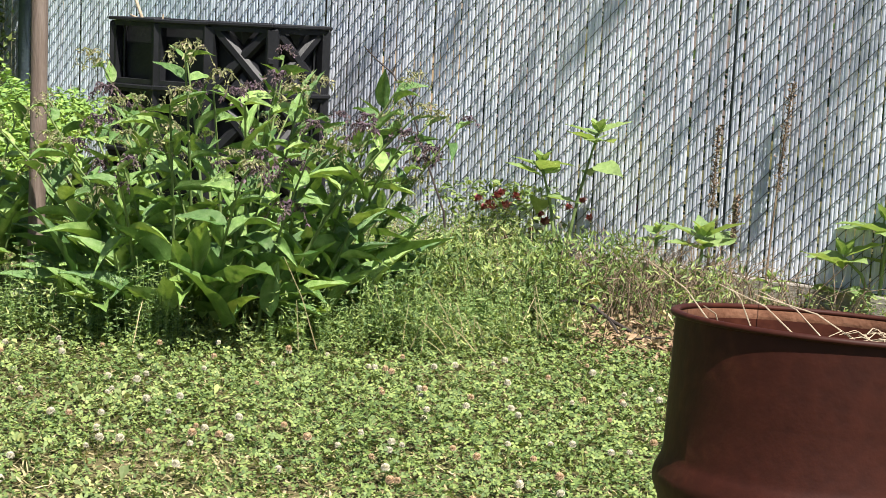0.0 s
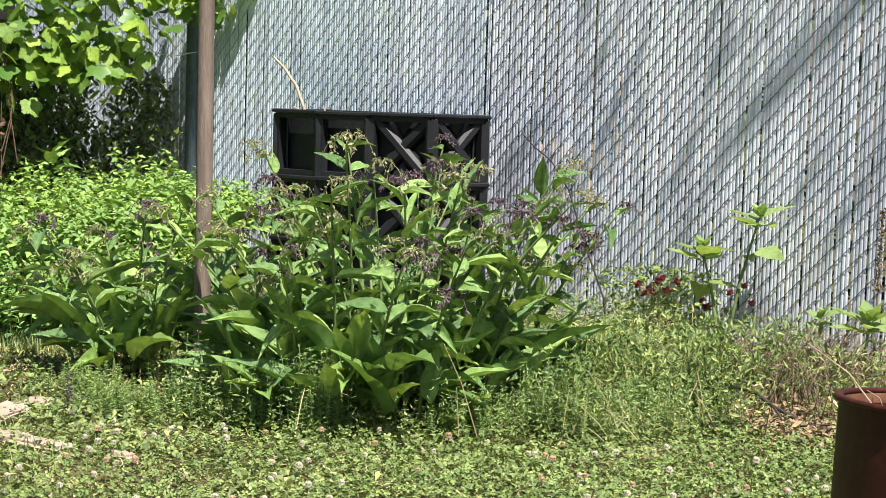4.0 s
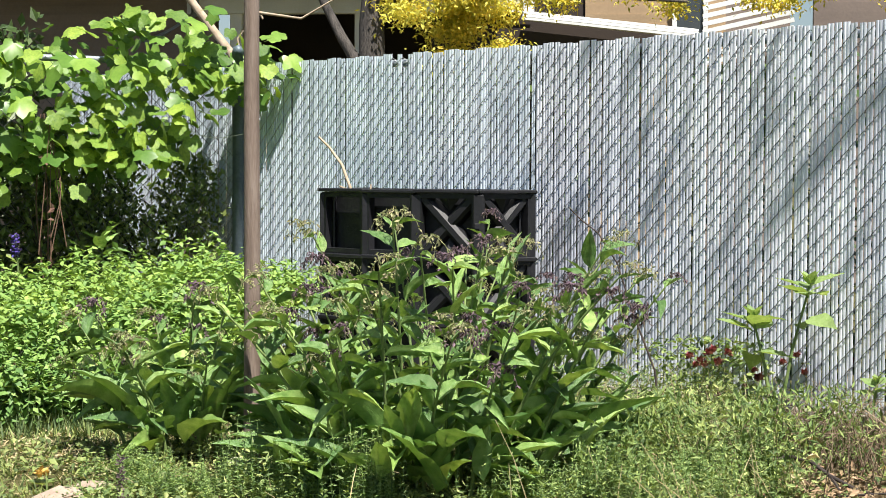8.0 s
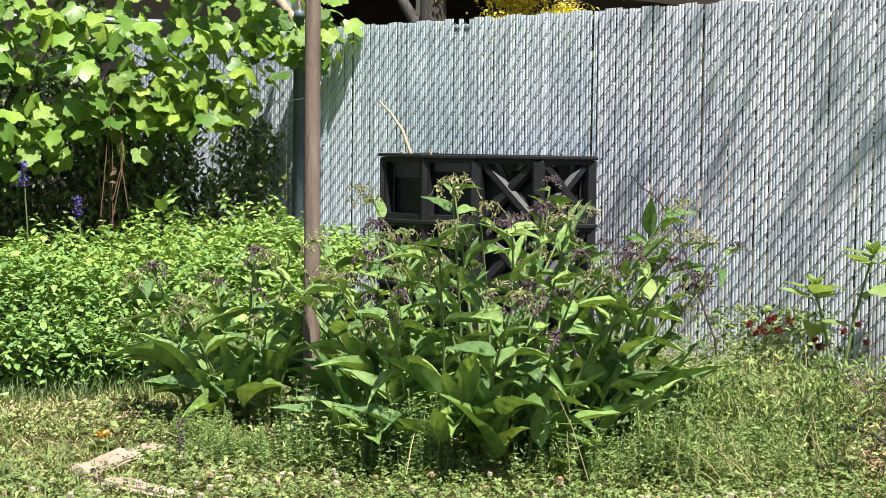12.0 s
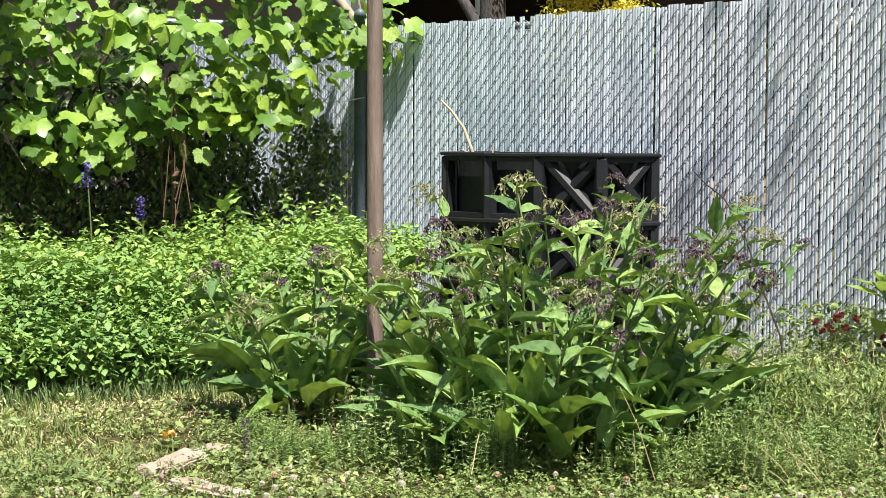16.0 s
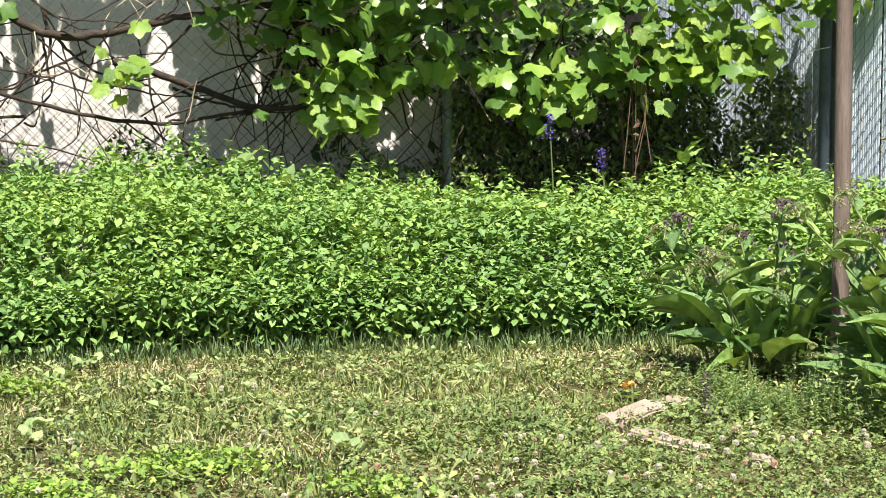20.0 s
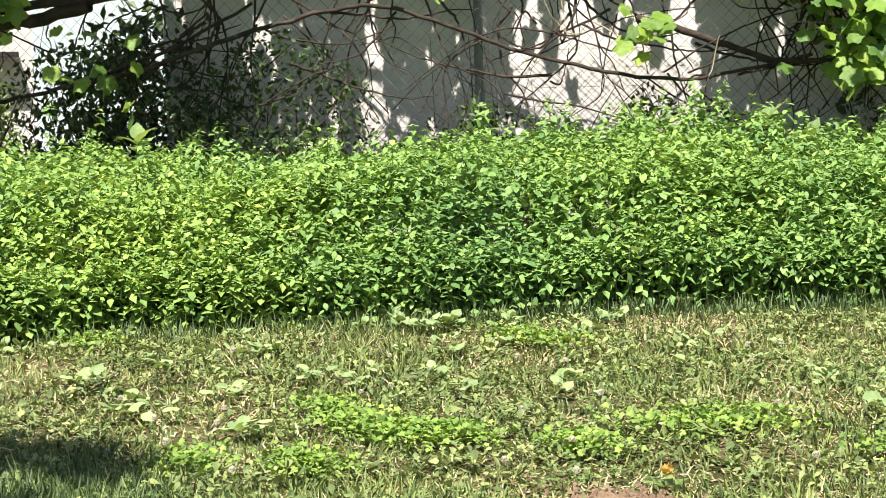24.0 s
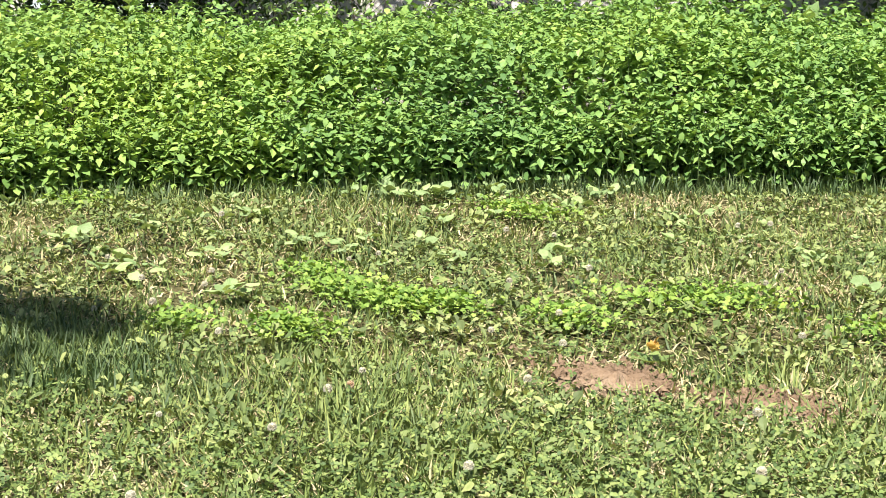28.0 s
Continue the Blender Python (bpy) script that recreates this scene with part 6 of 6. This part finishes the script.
far_window = part("window", box(FW, 0.05, 0.13, (FX, 0.08, 1.04)), M_GLASS, far_house, "dark window")
part("beam", box(FW * 1.6, 0.2, 0.045, (FX, -0.02, 1.21)), M_DARK, far_house, "dark horizontal beam")
part("frame", box(FW + 0.1, 0.04, 0.03, (FX, 0.07, 1.12)), M_TRIM, far_window)
bench = tagged(new("garden_bench"), "brown wooden garden bench beyond the fence", "bench")
bench.matrix_basis = frame_of(LD, Vector((-11.75, 6.45, 0)))
part("seat", box(1.32, 0.42, 0.045, (0, 0, 0.56), 0.005), M_BROWNWOOD, bench)
for i in range(7):
    part("slat", box(1.3 - 0.03 * (i % 3), 0.03, 0.048, (0.02 * (i % 2), 0.2 + 0.012 * (i % 2), 0.66 + 0.058 * i), 0.004), M_BROWNWOOD, bench)
for xx in (-0.6, 0.6):
    part("leg", box(0.06, 0.06, 0.95, (xx, 0.22, 0.475), 0.005), M_BROWNWOOD, bench)
    part("leg", box(0.06, 0.06, 0.54, (xx, -0.17, 0.27), 0.005), M_BROWNWOOD, bench)


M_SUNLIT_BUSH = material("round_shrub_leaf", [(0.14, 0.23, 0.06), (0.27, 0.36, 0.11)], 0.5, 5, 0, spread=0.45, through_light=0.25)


def bush(name, at, rx, ry, rz_, n, leaf, mat, label, seed, template=T_FOLD):
    r = np.random.default_rng(seed)
    d = r.normal(0, 1, (n, 3))
    d /= np.linalg.norm(d, axis=1)[:, None]
    rad = r.uniform(0.3, 1, n) ** 0.4 * (1 + 0.22 * np.sin(d[:, 0] * 7 + d[:, 2] * 5) + 0.1 * np.sin(d[:, 1] * 13))
    p = d * rad[:, None] * [rx, ry, rz_] + [0, 0, rz_]
    ob = thing(name, at, label, "shrub")
    part("crown", scatter(template, p, turns(r.uniform(0, 6.28, n), r.normal(0.0, 0.8, n), r.normal(0, 1.0, n)), r.uniform(0.7, 1.3, n) * leaf), mat, ob)
    for q in p[:14] * 0.85:
        part("branch", tubes([[(0, 0, 0), tuple(q * 0.5), tuple(q)]], [(0.012, 0.004)], 4), M_BARK, ob, "thin grey-brown branch")
    return ob


bush("round_shrub", (-10.95, 7.0, 0.05), 0.40, 0.36, 0.58, 7000, 0.05, M_SUNLIT_BUSH, "rounded green shrub beyond the fence", 1)
bush("dark_shrub", (-9.15, 7.35, 0.0), 0.5, 0.42, 0.78, 1700, 0.085, M_DARK_LEAF, "leafy shrub behind the fence, leaf colour darkened as in shade", 2)
bush("dark_shrub", (-9.6, 7.25, 0.0), 0.40, 0.4, 0.66, 900, 0.085, M_DARK_LEAF, "leafy shrub behind the fence, leaf colour darkened as in shade", 3)

# ---------------------------------------------------------------- neighbouring house behind the slatted fence
HB = Vector((-9.0, 19.6, 0))
house = tagged(new("neighbour_house"), "tan and taupe clapboard house with a porch behind the fence", "house")
house.location = HB


def siding(x0, x1, z0, z1, y, mat, pitch=0.11):
    part("wall", box(x1 - x0, 0.12, z1 - z0, ((x0 + x1) / 2, y + 0.08, (z0 + z1) / 2)), mat, house)
    zz = z0
    while zz < z1 - 0.02:
        if zz > 2.2:
            part("clapboard", box(x1 - x0, 0.014, pitch, ((x0 + x1) / 2, y, zz + pitch / 2), rot=Matrix.Rotation(0.08, 4, "X")), mat, house)
        zz += pitch


siding(-1.0, 4.05, 0, 5.0, 0.0, M_TAUPE)
siding(8.2, 9.2, 0, 5.0, 0.3, M_TAN)
# this wall's near-black colour stands in for shade
part("shaded_wall", box(0.85, 0.12, 5.0, (7.78, 0.4, 2.5)), M_DARK, house, "wall coloured near-black in place of shade")
siding(9.52, 9.75, 0, 5.0, 0.3, M_TAN)
# porch back, ceiling and side painted near-black as porch shade
part("porch_back", box(3.6, 0.1, 3.2, (5.7, 2.6, 1.6)), M_DARK, house, "porch back wall, near-black in place of shade")
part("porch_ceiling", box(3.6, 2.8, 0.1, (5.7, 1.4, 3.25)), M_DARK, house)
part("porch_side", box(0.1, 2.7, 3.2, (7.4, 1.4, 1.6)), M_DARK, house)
part("porch_beam", box(3.9, 0.16, 0.16, (5.7, -0.05, 3.04)), M_TRIM, house, "pale porch beam")
part("porch_post", box(0.14, 0.14, 3.0, (5.72, 0.0, 1.5), 0.01), M_TRIM, house, "painted porch post")
part("porch_post", box(0.14, 0.14, 3.0, (4.3, 0.0, 1.5), 0.01), M_TRIM, house, "painted porch post")
win = part("window", box(0.30, 0.05, 0.9, (9.36, 0.28, 2.7)), M_GLASS, house, "dark window")
for dx in (-0.17, 0.17):
    part("frame", box(0.05, 0.08, 1.0, (9.36 + dx, 0.24, 2.7)), M_TRIM, win, "pale window frame")
for i in range(3):
    part("lean_to_edge", box(1.9, 0.16, 0.028, (8.5, -0.22 - 0.14 * i, 2.84 - 0.045 * i), rot=Matrix.Rotation(0.11, 4, "Y")), M_TRIM, house, "pale sunlit lean-to roof edge")
# overhang above the view, added to keep sun off the porch front
part("eave", box(8.4, 1.5, 0.12, (3.2, -0.55, 3.36)), M_ROOF, house, "unseen roof overhang added to shade the porch front")
# solid near-black box put where shade lies under the lean-to
part("lower_beam", box(2.5, 0.2, 0.5, (7.75, 0.05, 2.58)), M_DARK, house, "near-black box in place of shade under the lean-to")
for i in range(9):
    part("stair_slat", box(1.0, 0.05, 0.05, (9.98, -0.1, 2.5 + i * 0.085), rot=Matrix.Rotation(-0.22, 4, "Y")), M_TRIM, house, "white slat")
part("grey_corner", box(0.95, 0.1, 5.0, (9.98, 0.35, 2.5)), M_TAUPE, house)
siding(10.7, 13.5, 0, 5.0, 0.2, M_TAUPE)
part("downspout", tubes([[(3.3, -0.15, 2.4), (3.3, -0.15, 2.62), (3.85, -0.15, 2.95), (3.85, -0.15, 4.5)]], [(0.05, 0.05)], 8), M_GALV, house, "grey downspout", True)
part("roof", box(16, 8, 0.2, (6.0, 3.5, 5.1)), M_ROOF, house, "grey shingle roof")


def tree(name, at, trunk, limbs, label, mat=M_BARK):
    ob = thing(name, at, label, "tree")
    part("trunk", tubes([trunk[0]], [trunk[1]], 12), mat, ob, "rough grey trunk", True)
    for p, r in limbs:
        part("limb", tubes([p], [r], 7), mat, ob, smooth=True)
    return ob


rt = random.Random(9)
gold = tree("golden_conifer", (-2.35, 14.6, 0), ([(-0.05, 0, 0), (0.02, 0, 1.2), (0.0, 0, 2.4), (0.1, 0, 3.6)], (0.14, 0.09)),
            [([(0, 0, 1.9), (-0.25, 0, 2.3), (-0.5, 0.1, 2.75)], (0.06, 0.03)), ([(0, 0, 2.2), (0.2, -0.1, 2.6), (0.25, 0, 3.0)], (0.05, 0.02)), ([(0.02, 0, 2.6), (0.9, -0.2, 2.66), (2.6, -0.3, 2.55)], (0.03, 0.01)), ([(0.02, 0, 2.9), (1.8, 0.2, 2.75), (5.2, 0.1, 2.6)], (0.03, 0.01))],
            "golden yellow-green conifer behind the fence")
cx = np.concatenate([rng.normal(0.62, 0.26, 26), np.linspace(0.9, 5.3, 30) + rng.normal(0, 0.08, 30)])
cz = np.concatenate([2.5 + rng.normal(0, 0.17, 26), 2.66 + 0.05 * np.sin(cx[26:] * 7) + rng.uniform(-0.05, 0.2, 30)])
cy = rng.normal(0, 0.2, 56)
n = 56 * 330
ci = np.repeat(np.arange(56), 330)
gp = np.stack([cx[ci] + rng.normal(0, 0.085, n), cy[ci] + rng.normal(0, 0.08, n), cz[ci] + rng.normal(0, 0.05, n) - 0.5 * np.abs(rng.normal(0, 0.06, n))], 1)
part("crown", scatter(T_FOLD, gp, turns(rng.uniform(0, 6, n), rng.normal(-0.4, 0.5, n), rng.normal(0, 0.5, n)), np.stack([rng.uniform(0.03, 0.065, n), rng.uniform(0.025, 0.05, n), rng.uniform(0.03, 0.05, n)], 1)), M_GOLD_LEAF, gold, "golden feathery foliage")
bare = tree("bare_branch_tree", (-3.3, 13.4, 0), ([(0.5, 0, 0), (0.35, 0, 1.2), (0.15, 0, 1.95), (-0.35, 0, 2.6), (-0.8, 0, 3.2)], (0.05, 0.022)),
            [([(0.15, 0, 1.95), (0.1, 0, 2.2), (0.25, 0, 2.4)], (0.012, 0.005)), ([(0.25, 0, 2.4), (0.6, 0, 2.35), (0.95, 0, 2.55)], (0.012, 0.006)), ([(0.3, 0, 2.35), (0.2, 0, 2.5), (0.5, 0, 2.62)], (0.008, 0.004))],
            "thin bare grey branches behind the fence", M_PALE_TWIG)
# shade tree beside the lawn
shade = tree("shade_tree", (-5.2, -1.2, 0), ([(0, 0, 0), (0.05, 0.1, 1.5), (0.3, 0.5, 2.8), (1.1, 2.4, 4.4)], (0.16, 0.06)),
             [([(0.3, 0.5, 2.8), (0.9, 2.0, 3.9), (1.6, 3.0, 4.7)], (0.06, 0.02)), ([(0.3, 0.5, 2.8), (0.4, 1.8, 3.9), (0.8, 2.6, 4.7)], (0.05, 0.02))],
             "leafy shade tree beside the lawn")
n = 3350
d = rng.normal(0, 1, (n, 3))
d /= np.linalg.norm(d, axis=1)[:, None]
which = np.digitize(np.arange(n), (2000, 3000))
lobe = np.array([(-5.15, 2.62, 0.0), (-4.22, 2.26, 0.0), (-4.18, 2.96, 0.0)])[which]
reach = np.array([(0.85, 0.50, 0.35), (0.46, 0.34, 0.28), (0.34, 0.13, 0.2)])[which]
sp_ = d * (rng.uniform(0.2, 1, n) ** 0.4)[:, None] * (1 + 0.35 * np.sin(d[:, :1] * 6 + d[:, 1:2] * 4)) * reach + lobe + np.array(SUN_DIR / SUN_DIR.z * 4.6)[None] - [[-5.2, -1.2, 0]]
part("crown", scatter(T_FOLD, sp_, turns(rng.uniform(0, 6, n), rng.normal(0, 0.5, n), rng.normal(0, 0.5, n)), rng.uniform(0.08, 0.15, n)), M_DARK_LEAF, shade, "dense green crown")

# unseen tree, added so its crown clumps cast dapple on the slatted fence
over = tree("dapple_tree", (5.2, 5.6, 0), ([(0, 0, 0), (0, 0.1, 2.0), (-0.3, 0.3, 4.0), (-0.8, 0.6, 5.6)], (0.2, 0.09)),
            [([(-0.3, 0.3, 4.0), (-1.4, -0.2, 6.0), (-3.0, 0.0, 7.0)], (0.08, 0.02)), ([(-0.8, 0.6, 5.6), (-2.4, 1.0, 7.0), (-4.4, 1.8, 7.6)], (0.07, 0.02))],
            "unseen tree added to dapple the slatted fence with shade")
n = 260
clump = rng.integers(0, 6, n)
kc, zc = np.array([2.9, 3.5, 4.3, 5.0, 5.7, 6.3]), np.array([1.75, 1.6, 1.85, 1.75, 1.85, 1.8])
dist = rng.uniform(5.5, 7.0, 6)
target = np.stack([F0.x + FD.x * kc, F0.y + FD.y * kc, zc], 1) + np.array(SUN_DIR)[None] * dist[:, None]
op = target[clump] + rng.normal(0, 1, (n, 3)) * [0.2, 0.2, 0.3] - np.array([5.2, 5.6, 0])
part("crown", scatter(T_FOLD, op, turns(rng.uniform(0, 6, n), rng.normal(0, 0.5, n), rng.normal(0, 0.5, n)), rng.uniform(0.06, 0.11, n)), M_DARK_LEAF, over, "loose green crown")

n = 9000
hk, hz, ho = rng.uniform(0.7, 3.2, n), rng.uniform(0, 2.3, n) ** 0.9, rng.uniform(0.25, 1.3, n)
hz = np.where(hk < 1.25, hz * 0.68, hz)
hz *= 0.85 + 0.15 * np.sin(hk * 6)
ok = (hk < 2.35) | ((ho < 0.36) & (hk > 2.95)) | ((ho < 0.36) & (hk < 2.55))
hk, hz, ho = hk[ok], hz[ok], ho[ok]
n = len(hk)
hp = np.stack([C0.x + LD.x * hk + LN.x * ho, C0.y + LD.y * hk + LN.y * ho, hz], 1)
stuff("back_hedge", scatter(T_FOLD, hp, turns(rng.uniform(0, 6.28, n), rng.normal(0.0, 0.9, n), rng.normal(0, 1.1, n)), rng.uniform(0.06, 0.11, n)), M_DARK_LEAF, "dark green hedge growing behind the old fence", "hedge")


# unseen leaf mass added behind the slats to make the gaps dark
n = 5000
hk, hz, ho = rng.uniform(-0.3, 7.4, n), rng.uniform(0, 1.72, n), rng.uniform(0.12, 0.5, n)
hp = np.stack([F0.x + FD.x * hk - FN.x * ho, F0.y + FD.y * hk - FN.y * ho, hz], 1)
stuff("boundary_hedge", scatter(T_FOLD, hp, turns(rng.uniform(0, 6, n), rng.normal(0.0, 0.5, n), rng.normal(0, 0.5, n)), rng.uniform(0.07, 0.13, n)), M_DARK_LEAF, "added hedge behind the slatted fence that keeps its gaps dark", "hedge")

curl_stem = tagged(new("curled_stem"), "pale curled dry stem lying on the lawn", "stem")
part("stem", tubes([[(-4.24 - 0.004, 2.76 - 0.04, 0.03), (-4.24 - 0.01, 2.76 - 0.01, 0.055), (-4.24 + 0.02, 2.76 + 0.01, 0.075), (-4.24 + 0.045, 2.76 + 0.02, 0.07), (-4.24 + 0.06, 2.76 + 0.025, 0.072)]], [(0.0026, 0.0018)], 6), M_STRAW, curl_stem)
